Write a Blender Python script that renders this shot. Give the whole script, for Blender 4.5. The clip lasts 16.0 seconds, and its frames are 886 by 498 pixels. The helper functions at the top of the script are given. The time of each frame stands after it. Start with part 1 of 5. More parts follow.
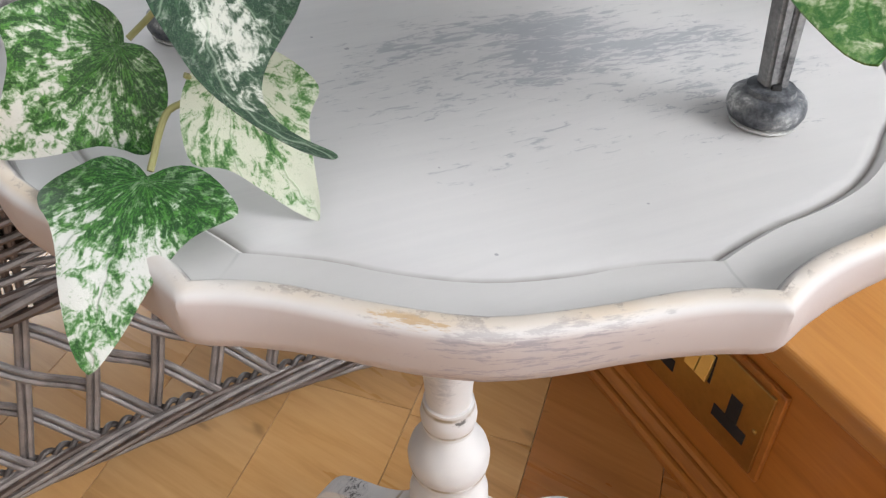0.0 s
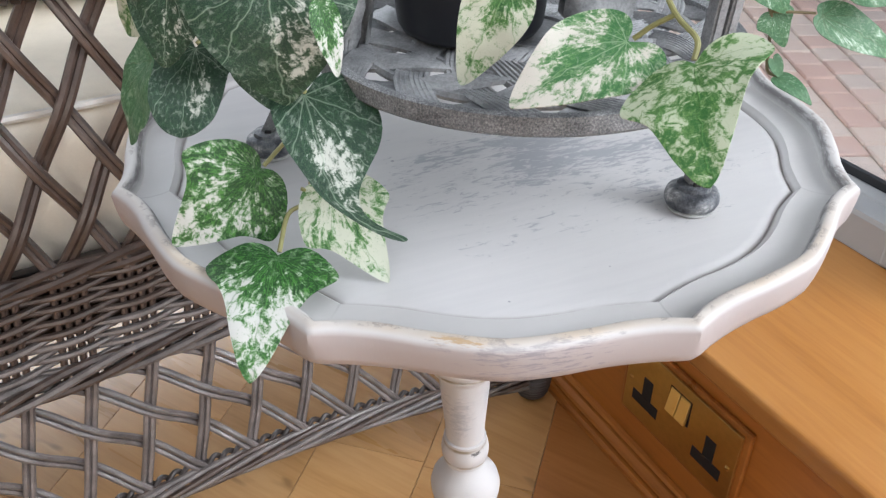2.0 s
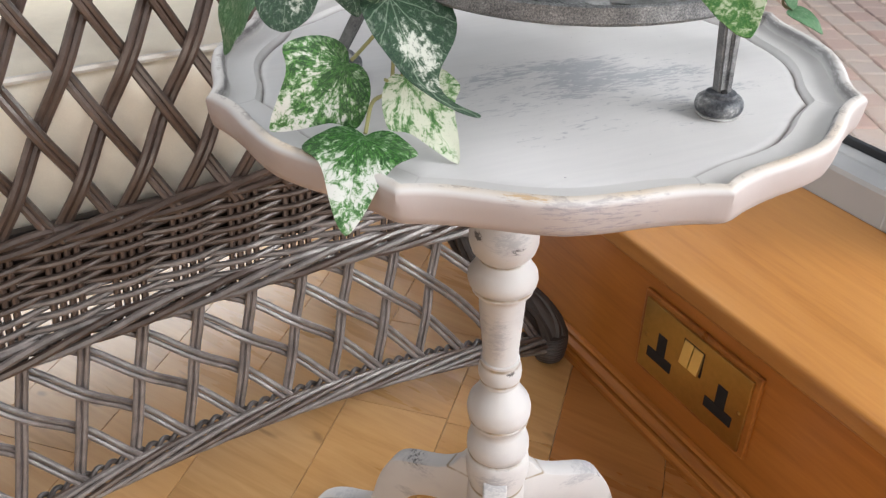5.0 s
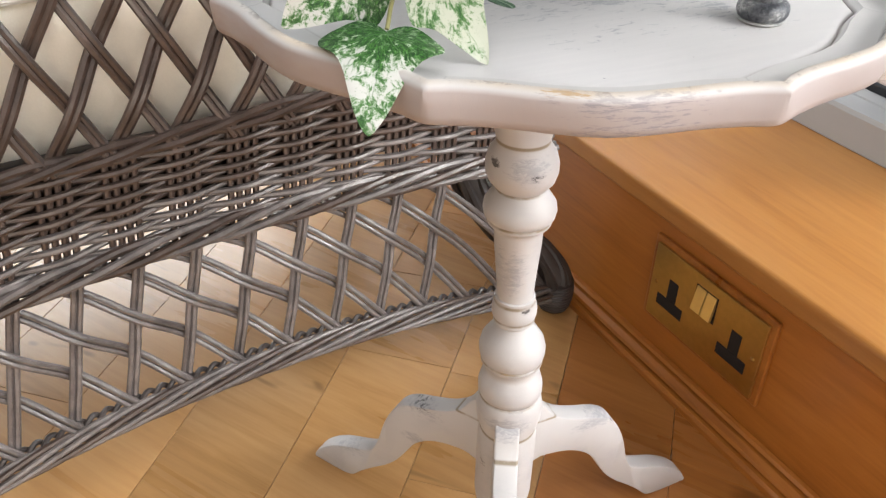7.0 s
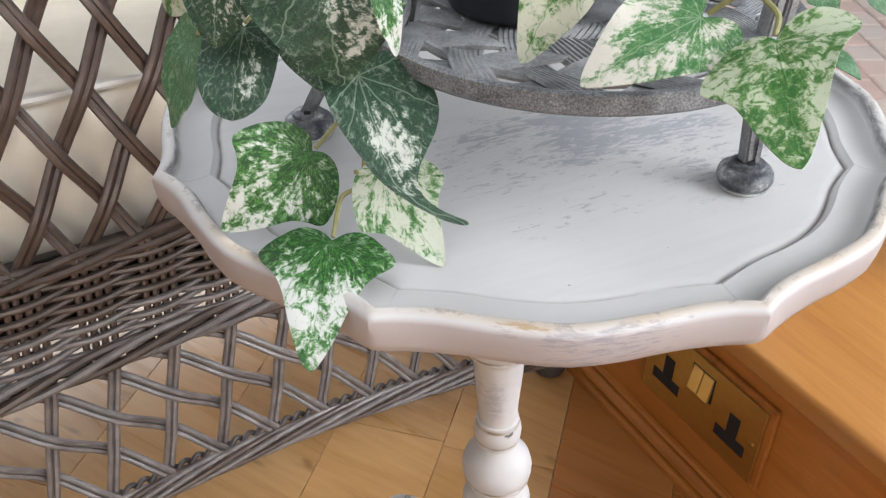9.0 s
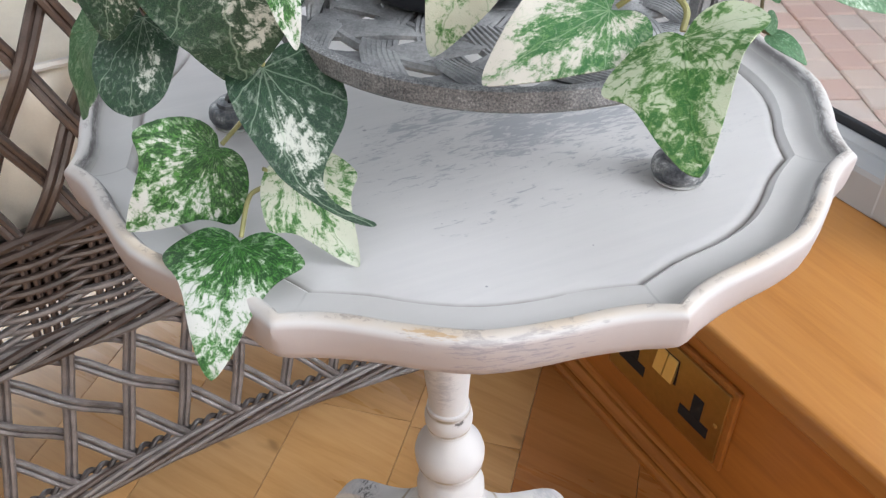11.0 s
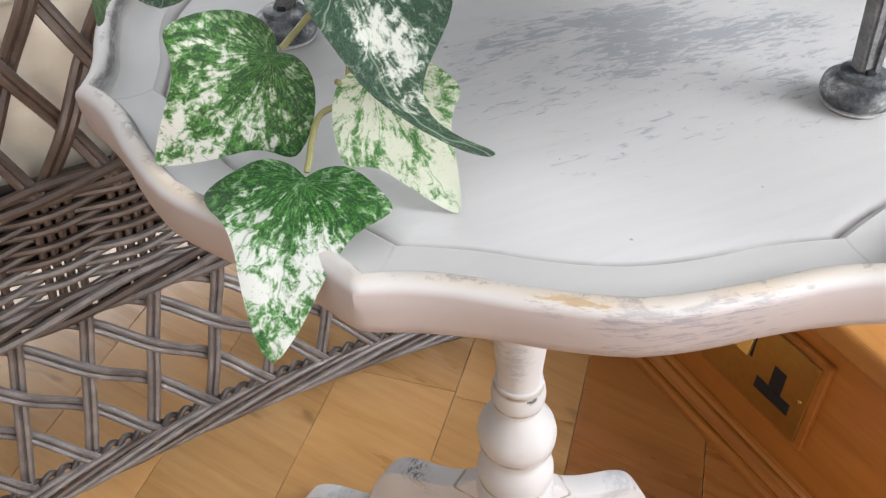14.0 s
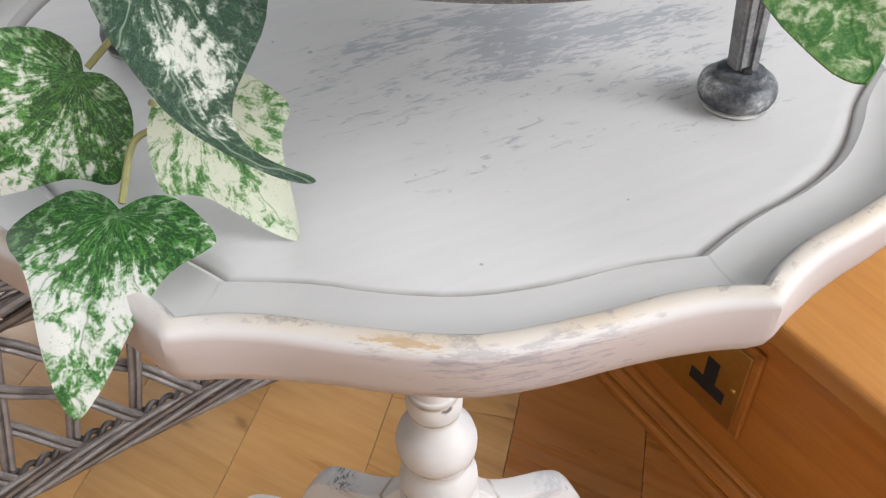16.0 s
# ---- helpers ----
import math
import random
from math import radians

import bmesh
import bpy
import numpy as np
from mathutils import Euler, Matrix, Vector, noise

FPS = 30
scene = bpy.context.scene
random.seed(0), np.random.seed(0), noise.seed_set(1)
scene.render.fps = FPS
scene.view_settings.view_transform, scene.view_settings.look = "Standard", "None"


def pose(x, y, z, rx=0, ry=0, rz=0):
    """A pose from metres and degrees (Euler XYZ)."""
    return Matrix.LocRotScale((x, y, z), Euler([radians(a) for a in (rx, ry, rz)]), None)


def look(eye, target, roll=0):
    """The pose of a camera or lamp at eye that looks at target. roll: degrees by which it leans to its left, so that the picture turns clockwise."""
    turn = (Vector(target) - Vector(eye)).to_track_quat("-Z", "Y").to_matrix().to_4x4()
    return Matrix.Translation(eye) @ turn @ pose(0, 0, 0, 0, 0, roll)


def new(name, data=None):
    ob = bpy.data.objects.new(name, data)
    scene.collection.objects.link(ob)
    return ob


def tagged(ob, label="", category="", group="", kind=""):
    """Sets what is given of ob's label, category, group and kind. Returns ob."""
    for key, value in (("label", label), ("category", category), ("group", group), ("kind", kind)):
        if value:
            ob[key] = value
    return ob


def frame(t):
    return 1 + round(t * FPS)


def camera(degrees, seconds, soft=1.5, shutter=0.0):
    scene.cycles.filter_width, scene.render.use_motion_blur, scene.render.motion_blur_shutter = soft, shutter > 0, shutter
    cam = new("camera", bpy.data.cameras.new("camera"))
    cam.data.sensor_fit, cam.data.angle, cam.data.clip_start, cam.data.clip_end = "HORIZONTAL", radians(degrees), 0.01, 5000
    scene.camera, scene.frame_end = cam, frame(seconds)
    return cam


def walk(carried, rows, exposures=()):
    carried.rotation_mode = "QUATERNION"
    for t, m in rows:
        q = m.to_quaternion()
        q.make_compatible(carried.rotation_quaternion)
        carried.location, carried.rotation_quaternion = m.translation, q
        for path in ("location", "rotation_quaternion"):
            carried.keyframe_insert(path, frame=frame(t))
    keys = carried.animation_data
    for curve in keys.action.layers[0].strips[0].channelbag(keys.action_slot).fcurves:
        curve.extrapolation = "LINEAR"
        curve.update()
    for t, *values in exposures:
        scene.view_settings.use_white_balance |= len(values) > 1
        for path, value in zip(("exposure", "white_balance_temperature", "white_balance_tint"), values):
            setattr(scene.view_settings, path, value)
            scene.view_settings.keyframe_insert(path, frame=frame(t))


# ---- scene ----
cam = camera(55.0, 16.0, 1.35)
PATH = [
    (0, (-0.002, -0.309, 0.635), (-0.023, 1.238, -0.632), 1.2),
    (0.5, (-0.006, -0.321, 0.645), (-0.03, 1.242, -0.602), 1.1),
    (1, (-0.008, -0.349, 0.669), (-0.027, 1.245, -0.54), 1.0),
    (1.5, (-0.012, -0.375, 0.685), (-0.026, 1.252, -0.478), 0.8),
    (2, (-0.015, -0.4, 0.696), (-0.021, 1.256, -0.426), 0.2),
    (2.5, (-0.019, -0.427, 0.7), (-0.015, 1.252, -0.387), -0.1),
    (3, (-0.02, -0.452, 0.703), (-0.015, 1.244, -0.357), -0.5),
    (3.5, (-0.033, -0.465, 0.693), (-0.038, 1.231, -0.367), -0.6),
    (4, (-0.034, -0.481, 0.681), (-0.033, 1.209, -0.39), -0.1),
    (6.5, (-0.059, -0.458, 0.655), (-0.059, 1.204, -0.458), 1.4),
    (7, (-0.059, -0.463, 0.637), (-0.033, 1.177, -0.508), 1.2),
    (7.5, (-0.053, -0.454, 0.657), (-0.024, 1.177, -0.5), 0.5),
    (8, (-0.04, -0.431, 0.693), (-0.026, 1.218, -0.438), -0.0),
    (10.5, (-0.036, -0.371, 0.695), (-0.037, 1.204, -0.537), -0.2),
    (11, (-0.009, -0.376, 0.696), (0.009, 1.203, -0.531), -0.1),
    (11.5, (0.004, -0.379, 0.696), (0.027, 1.198, -0.534), -0.2),
    (12, (0.012, -0.377, 0.696), (0.026, 1.195, -0.54), -0.6),
    (12.5, (0.014, -0.376, 0.691), (0.004, 1.192, -0.552), -1.3),
    (13, (-0.013, -0.375, 0.677), (-0.053, 1.191, -0.567), -2.4),
    (13.5, (-0.039, -0.359, 0.658), (-0.086, 1.199, -0.595), -1.5),
    (14, (-0.039, -0.321, 0.646), (-0.061, 1.202, -0.65), -0.7),
    (14.5, (-0.047, -0.292, 0.629), (-0.044, 1.205, -0.697), -0.3),
    (15, (-0.041, -0.283, 0.623), (-0.016, 1.201, -0.718), -0.4),
    (15.5, (-0.025, -0.289, 0.627), (0.015, 1.194, -0.714), -0.4),
    (16, (-0.006, -0.3, 0.642), (0.049, 1.198, -0.682), -0.8),
]
walk(cam, [(t, look(eye, target, roll)) for t, eye, target, roll in PATH], [(0, -0.45, 6480, 10), (2.5, -0.44, 6100, 10), (4.0, -0.41, 6330, 10), (6.5, -0.33, 6610, 10), (7.4, -0.26, 6650, 10), (8.0, -0.41, 6450, 10), (10.5, -0.43, 6250, 10), (12.0, -0.48, 6190, 10), (13.5, -0.33, 6370, 10), (15.0, -0.37, 6500, 10), (16, -0.44, 6520, 10)])

# ---- light ----
# The ledge wall runs along D_WALL; N_WALL points out of the window.
D_WALL = Vector((0.4684, -0.8835, 0.0))
N_WALL = Vector((0.8835, 0.4684, 0.0))
WALL_N = 0.2708      # face of the ledge front, along N_WALL


def wall_point(u, n, z):
    """A place given along the wall, out of the window and up."""
    return D_WALL * u + N_WALL * n + Vector((0, 0, z))


world = bpy.data.worlds.new("overcast_sky")
scene.world = world
world.use_nodes = True
wn = world.node_tree.nodes
sky = wn.new("ShaderNodeTexSky")
sky.sky_type = "NISHITA"
sky.sun_disc = False
sky.sun_elevation = radians(33)
sky.sun_rotation = radians(115)
sky.air_density, sky.dust_density, sky.ozone_density = 1.0, 3.0, 1.0
world.node_tree.links.new(sky.outputs[0], wn["Background"].inputs[0])
wn["Background"].inputs[1].default_value = 0.06

sun = new("sun", bpy.data.lights.new("sun", "SUN"))
sun.data.energy, sun.data.angle, sun.data.color = 2.6, radians(30), (0.97, 0.98, 1.0)
sun.matrix_world = look(N_WALL * 1.8 + D_WALL * 2.0 + Vector((0, 0, 1.75)), (0, 0, 0))


def window_light(name, eye, target, width, height, watts, colour):
    lamp = new(name, bpy.data.lights.new(name, "AREA"))
    lamp.data.shape, lamp.data.size, lamp.data.size_y = "RECTANGLE", width, height
    lamp.data.energy, lamp.data.color = watts, colour
    lamp.matrix_world = look(eye, target)
    return lamp


window_light("window_light_ledge", wall_point(1.20, 0.60, 1.06), wall_point(0.2, -0.8, 0.3), 2.0, 1.1, 20, (0.92, 0.96, 1.0))
window_light("window_light_far", wall_point(-2.05, -0.45, 0.92), wall_point(0.0, -0.50, 0.3), 1.75, 1.5, 70, (0.93, 0.97, 1.0))
# Unseen warm fill behind the camera, standing for light off the room
window_light("window_light_back", wall_point(2.25, -1.05, 0.80), wall_point(0.0, -0.4, 0.25), 1.2, 0.9, 20, (1.0, 0.88, 0.76))
# Overhead fill through an unseen, assumed roof window
window_light("roof_window_light", wall_point(0.85, -1.05, 2.44), wall_point(0.85, -1.05, 0.0), 2.2, 2.4, 38, (0.97, 0.98, 1.0))

# ---- materials ----


def material(name, rough=0.5, metal=0.0):
    mat = bpy.data.materials.new(name)
    mat.use_nodes = True
    shader = mat.node_tree.nodes["Principled BSDF"]
    shader.inputs["Roughness"].default_value = rough
    shader.inputs["Metallic"].default_value = metal
    return mat, mat.node_tree.nodes, mat.node_tree.links, shader


def coords(nodes, links, scale=(1, 1, 1), rot=(0, 0, 0), which="Object"):
    tc = nodes.new("ShaderNodeTexCoord")
    mp = nodes.new("ShaderNodeMapping")
    mp.inputs["Scale"].default_value = scale
    mp.inputs["Rotation"].default_value = rot
    links.new(tc.outputs[which], mp.inputs["Vector"])
    return mp.outputs["Vector"]


def noise_tex(nodes, links, vec, scale, detail=4.0, rough=0.55, distortion=0.0):
    n = nodes.new("ShaderNodeTexNoise")
    n.inputs["Scale"].default_value = scale
    n.inputs["Detail"].default_value = detail
    n.inputs["Roughness"].default_value = rough
    n.inputs["Distortion"].default_value = distortion
    links.new(vec, n.inputs["Vector"])
    return n.outputs["Fac"]


def ramp(nodes, links, fac, stops):
    r = nodes.new("ShaderNodeValToRGB")
    els = r.color_ramp.elements
    while len(els) < len(stops):
        els.new(0.5)
    for el, (pos, col) in zip(els, stops):
        el.position = pos
        el.color = (*col, 1) if len(col) == 3 else col
    links.new(fac, r.inputs["Fac"])
    return r.outputs["Color"]


def grey(a, b):
    return [(a, (0, 0, 0)), (b, (1, 1, 1))]


def mix(nodes, links, fac, a, b, mode="MIX"):
    m = nodes.new("ShaderNodeMix")
    m.data_type, m.blend_type = "RGBA", mode
    for sock, v in ((m.inputs["Factor"], fac), (m.inputs[6], a), (m.inputs[7], b)):
        if hasattr(v, "is_linked"):
            links.new(v, sock)
        elif isinstance(v, (int, float)):
            sock.default_value = v
        else:
            sock.default_value = (*v, 1)
    return m.outputs[2]


def math_node(nodes, links, op, a, b=0.0, c=0.0):
    m = nodes.new("ShaderNodeMath")
    m.operation = op
    for sock, v in zip(m.inputs, (a, b, c)):
        if hasattr(v, "is_linked"):
            links.new(v, sock)
        else:
            sock.default_value = v
    return m.outputs[0]


def bump(nodes, links, shader, height, strength=0.2, distance=0.001):
    b = nodes.new("ShaderNodeBump")
    b.inputs["Strength"].default_value = strength
    b.inputs["Distance"].default_value = distance
    links.new(height, b.inputs["Height"])
    links.new(b.outputs["Normal"], shader.inputs["Normal"])


def span(nodes, links, fac, a, b):
    """0 below a, 1 above b (or the other way round where a is over b)."""
    m = nodes.new("ShaderNodeMapRange")
    m.clamp = True
    m.inputs["From Min"].default_value, m.inputs["From Max"].default_value = a, b
    links.new(fac, m.inputs["Value"])
    return m.outputs["Result"]


def turned(nodes, links, angle, scale):
    """Object places turned by an angle in plan, then scaled."""
    tc = nodes.new("ShaderNodeTexCoord")
    r = nodes.new("ShaderNodeMapping")
    r.vector_type = "TEXTURE"
    r.inputs["Rotation"].default_value = (0, 0, angle)
    links.new(tc.outputs["Object"], r.inputs["Vector"])
    m = nodes.new("ShaderNodeMapping")
    m.inputs["Scale"].default_value = scale
    links.new(r.outputs[0], m.inputs["Vector"])
    return m.outputs[0]


def split_xyz(nodes, links, vec):
    s = nodes.new("ShaderNodeSeparateXYZ")
    links.new(vec, s.inputs[0])
    return s.outputs


def oval(nodes, links, x, y, cx, cy, rx, ry, most):
    """1 in the middle of an oval, falling to 0 at its edge and below 0 outside, times most."""
    dx = math_node(nodes, links, "DIVIDE", math_node(nodes, links, "SUBTRACT", x, cx), rx)
    dy = math_node(nodes, links, "DIVIDE", math_node(nodes, links, "SUBTRACT", y, cy), ry)
    d2 = math_node(nodes, links, "ADD", math_node(nodes, links, "MULTIPLY", dx, dx), math_node(nodes, links, "MULTIPLY", dy, dy))
    return math_node(nodes, links, "MULTIPLY", math_node(nodes, links, "SUBTRACT", 1.0, math_node(nodes, links, "MINIMUM", d2, 2.2)), most)


def make_paint(name, worn):
    """Chalk paint, brushed, with the grey undercoat and bare wood showing where it is rubbed.
    worn: 'top', 'base' - where the rubbing is."""
    mat, nodes, links, sh = material(name, 0.42)
    plain = coords(nodes, links)
    fine = noise_tex(nodes, links, plain, 60, 5)
    wide = noise_tex(nodes, links, plain, 9, 3)
    col = mix(nodes, links, span(nodes, links, wide, 0.3, 0.75), (0.550, 0.538, 0.532), (0.492, 0.480, 0.478))

    def mul(a, b):
        return math_node(nodes, links, "MULTIPLY", a, b)

    def add(a, b):
        return math_node(nodes, links, "ADD", a, b)

    if worn == "top":
        x, y, z = split_xyz(nodes, links, plain)
        lie = radians(24)
        strokes = noise_tex(nodes, links, turned(nodes, links, lie, (95, 330, 40)), 1.0, 7, 0.74, 0.7)
        patches = noise_tex(nodes, links, turned(nodes, links, lie, (16, 34, 10)), 1.0, 4, 0.6, 0.4)
        field = math_node(nodes, links, "MAXIMUM", oval(nodes, links, x, y, 0.042, -0.032, 0.096, 0.054, 0.235), oval(nodes, links, x, y, -0.017, -0.064, 0.042, 0.026, 0.16))
        field = math_node(nodes, links, "MAXIMUM", field, oval(nodes, links, x, y, 0.030, -0.066, 0.095, 0.052, 0.10))
        amount = add(add(mul(strokes, 1.05), mul(patches, 0.60)), field)
        mask = span(nodes, links, amount, 0.985, 1.06)
        soft = span(nodes, links, add(patches, mul(field, 1.3)), 0.62, 0.95)
        brushed = span(nodes, links, noise_tex(nodes, links, turned(nodes, links, lie, (14, 190, 20)), 1.0, 5, 0.65, 0.3), 0.35, 0.65)
        col = mix(nodes, links, mul(brushed, 0.25), col, (0.62, 0.60, 0.58))
        col = mix(nodes, links, mul(soft, 0.34), col, (0.36, 0.36, 0.385))
        col = mix(nodes, links, mul(mask, 0.62), col, (0.24, 0.255, 0.285))
        # the profile of the top runs along the first texture coordinate
        tc = nodes.new("ShaderNodeTexCoord")
        place, along, _ = split_xyz(nodes, links, tc.outputs["UV"])
        place = mul(place, 30.0)

        def near(centre, wide, full):
            return span(nodes, links, math_node(nodes, links, "ABSOLUTE", math_node(nodes, links, "SUBTRACT", place, centre)), wide, full)

        # outer face darker and pinker: its shade and floor bounce put in the colour
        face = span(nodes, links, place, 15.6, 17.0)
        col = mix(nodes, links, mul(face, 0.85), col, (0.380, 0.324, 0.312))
        # rim towards the chair: rubbed patches, with warm floor bounce put in the colour
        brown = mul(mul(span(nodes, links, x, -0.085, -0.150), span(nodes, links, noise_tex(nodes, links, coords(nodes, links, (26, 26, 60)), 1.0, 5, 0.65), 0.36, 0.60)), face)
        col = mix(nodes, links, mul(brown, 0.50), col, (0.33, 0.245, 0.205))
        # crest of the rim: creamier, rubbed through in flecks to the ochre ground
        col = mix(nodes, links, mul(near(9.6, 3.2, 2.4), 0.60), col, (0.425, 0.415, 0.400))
        crest = near(14.3, 1.5, 0.6)
        around = noise_tex(nodes, links, coords(nodes, links, (120, 120, 620)), 1.0, 6, 0.72)
        broad = noise_tex(nodes, links, plain, 16, 3)
        front = add(0.15, mul(span(nodes, links, y, -0.06, -0.13), 0.85))
        col = mix(nodes, links, mul(mul(crest, front), mul(span(nodes, links, broad, 0.30, 0.55), 0.72)), col, (0.53, 0.425, 0.305))
        flecks = mul(span(nodes, links, add(around, mul(broad, 0.30)), 0.685, 0.74), near(13.6, 1.6, 0.7))
        col = mix(nodes, links, mul(flecks, 0.65), col, (0.26, 0.225, 0.205))
        # lilac grey rub and level flecks on the front lobe
        level = noise_tex(nodes, links, coords(nodes, links, (120, 120, 900)), 1.0, 7, 0.75)
        lobe = oval(nodes, links, x, y, 0.016, -0.182, 0.036, 0.030, 0.12)
        m2 = mul(span(nodes, links, add(level, lobe), 0.635, 0.655), span(nodes, links, place, 16.0, 16.8))
        col = mix(nodes, links, mul(m2, 0.75), col, (0.25, 0.235, 0.26))
        rub = oval(nodes, links, x, y, 0.018, -0.181, 0.044, 0.018, 0.16)
        m4 = mul(span(nodes, links, add(add(around, mul(level, 0.4)), rub), 0.80, 0.90), near(15.8, 1.6, 0.8))
        col = mix(nodes, links, mul(m4, 0.5), col, (0.24, 0.215, 0.225))
        chip = oval(nodes, links, x, y, -0.012, -0.179, 0.013, 0.012, 0.15)
        m3 = mul(span(nodes, links, add(level, chip), 0.645, 0.70), near(15.2, 1.0, 0.5))
        col = mix(nodes, links, mul(m3, 0.8), col, (0.43, 0.29, 0.15))
        # dark wax under the crest and in the step's groove, with its painted shadow
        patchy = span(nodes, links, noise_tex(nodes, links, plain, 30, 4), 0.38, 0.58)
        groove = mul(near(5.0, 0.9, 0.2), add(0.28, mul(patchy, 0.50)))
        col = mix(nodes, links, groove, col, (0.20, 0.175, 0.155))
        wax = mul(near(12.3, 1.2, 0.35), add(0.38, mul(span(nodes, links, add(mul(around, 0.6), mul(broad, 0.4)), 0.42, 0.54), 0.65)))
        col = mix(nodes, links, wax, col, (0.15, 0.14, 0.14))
        # mitre lines where the channel turns at the eight points
        turn_at = math_node(nodes, links, "ABSOLUTE", math_node(nodes, links, "SUBTRACT", math_node(nodes, links, "FRACT", add(mul(along, 8.0), 0.5)), 0.5))
        mitre = mul(mul(span(nodes, links, turn_at, 0.016, 0.005), near(9.6, 3.6, 3.0)), mul(patchy, 0.26))
        col = mix(nodes, links, mitre, col, (0.17, 0.165, 0.16))
        # tiny specks
        specks = noise_tex(nodes, links, plain, 260, 1)
        col = mix(nodes, links, mul(span(nodes, links, specks, 0.80, 0.815), 0.7), col, (0.2, 0.2, 0.22))
        height = math_node(nodes, links, "SUBTRACT", add(mul(add(strokes, fine), 0.5), mul(brushed, 0.5)), mul(mask, 0.6))
        bump(nodes, links, sh, height, 0.18, 0.0005)
        links.new(ramp(nodes, links, wide, [(0.3, (0.52,) * 3), (0.7, (0.66,) * 3)]), sh.inputs["Roughness"])
    else:
        x, y, z = split_xyz(nodes, links, plain)
        strokes = noise_tex(nodes, links, coords(nodes, links, (150, 150, 420)), 1.0, 7, 0.78, 0.8)
        where = noise_tex(nodes, links, coords(nodes, links, (19, 19, 27)), 1.0, 3, 0.55)
        smear = mul(span(nodes, links, where, 0.50, 0.62), span(nodes, links, add(mul(strokes, 0.7), mul(where, 0.5)), 0.54, 0.68))
        col = mix(nodes, links, mul(smear, 0.25), col, (0.35, 0.35, 0.38))

        def rubbed(spots):
            field = None
            for cx, cz, rx, rz, most in spots:
                spot = oval(nodes, links, x, z, cx, cz, rx, rz, most)
                field = spot if field is None else math_node(nodes, links, "MAXIMUM", field, spot)
            return field

        # rubs to the grey undercoat, and scratches that go through to the dark wood
        greys = rubbed([(-0.002, 0.385, 0.017, 0.012, 0.26), (-0.005, 0.305, 0.011, 0.026, 0.24), (-0.014, 0.312, 0.004, 0.018, 0.22), (-0.002, 0.170, 0.022, 0.011, 0.28), (0.006, 0.186, 0.016, 0.004, 0.24),
                        (-0.070, 0.094, 0.017, 0.008, 0.26), (-0.066, 0.132, 0.024, 0.012, 0.20), (0.076, 0.128, 0.026, 0.010, 0.28), (-0.142, 0.040, 0.03, 0.012, 0.22), (0.000, 0.115, 0.016, 0.028, 0.22)])
        col = mix(nodes, links, mul(span(nodes, links, add(strokes, greys), 0.62, 0.78), 0.75), col, (0.33, 0.33, 0.355))
        darks = rubbed([(-0.0214, 0.3866, 0.004, 0.004, 0.30), (0.003, 0.381, 0.009, 0.004, 0.18), (0.006, 0.271, 0.007, 0.003, 0.24), (-0.066, 0.134, 0.012, 0.006, 0.20), (-0.018, 0.120, 0.004, 0.018, 0.16), (0.092, 0.124, 0.010, 0.006, 0.14)])
        col = mix(nodes, links, mul(span(nodes, links, add(strokes, darks), 0.68, 0.75), 0.9), col, (0.060, 0.055, 0.055))
        # ochre left in the grooves of the turning
        thin = span(nodes, links, noise_tex(nodes, links, coords(nodes, links, (40, 40, 40)), 1.0, 4, 0.6), 0.36, 0.52)
        for zi in (0.3975, 0.3635, 0.3408, 0.3355, 0.2735, 0.2588, 0.2212, 0.1855, 0.1500):
            gap = math_node(nodes, links, "ABSOLUTE", math_node(nodes, links, "SUBTRACT", z, zi))
            col = mix(nodes, links, mul(mul(span(nodes, links, gap, 0.0016, 0.0006), thin), 0.9), col, (0.24, 0.185, 0.115))
        bump(nodes, links, sh, add(strokes, fine), 0.25, 0.0005)
    links.new(col, sh.inputs["Base Color"])
    return mat


PAINT_TOP = make_paint("chalk_paint_top", "top")
PAINT_BASE = make_paint("chalk_paint_base", "base")


def make_wicker(name, base, light, rough=0.34):
    mat, nodes, links, sh = material(name, rough)
    sh.inputs["Specular IOR Level"].default_value = 0.60
    vec = coords(nodes, links)
    info = nodes.new("ShaderNodeObjectInfo")
    geo = nodes.new("ShaderNodeNewGeometry")
    streak = noise_tex(nodes, links, vec, 55, 4, 0.6)
    fine = noise_tex(nodes, links, vec, 900, 3, 0.6)
    tone = math_node(nodes, links, "ADD", math_node(nodes, links, "MULTIPLY", geo.outputs["Random Per Island"], 0.35), math_node(nodes, links, "MULTIPLY", streak, 0.75))
    col = ramp(nodes, links, tone, [(0.25, base), (0.85, light)])
    col = mix(nodes, links, math_node(nodes, links, "MULTIPLY", ramp(nodes, links, fine, grey(0.5, 0.75)), 0.25), col, tuple(1.4 * c for c in light))
    links.new(col, sh.inputs["Base Color"])
    bump(nodes, links, sh, fine, 0.05, 0.0003)
    return mat


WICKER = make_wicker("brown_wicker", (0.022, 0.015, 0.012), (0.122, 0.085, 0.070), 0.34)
# Same wicker for the lower weave, paler: its sky sheen put in the colour
WICKER_LIT = make_wicker("lit_wicker", (0.038, 0.033, 0.031), (0.255, 0.222, 0.212), 0.36)
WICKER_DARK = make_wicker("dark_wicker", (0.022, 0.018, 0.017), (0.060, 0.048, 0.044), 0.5)


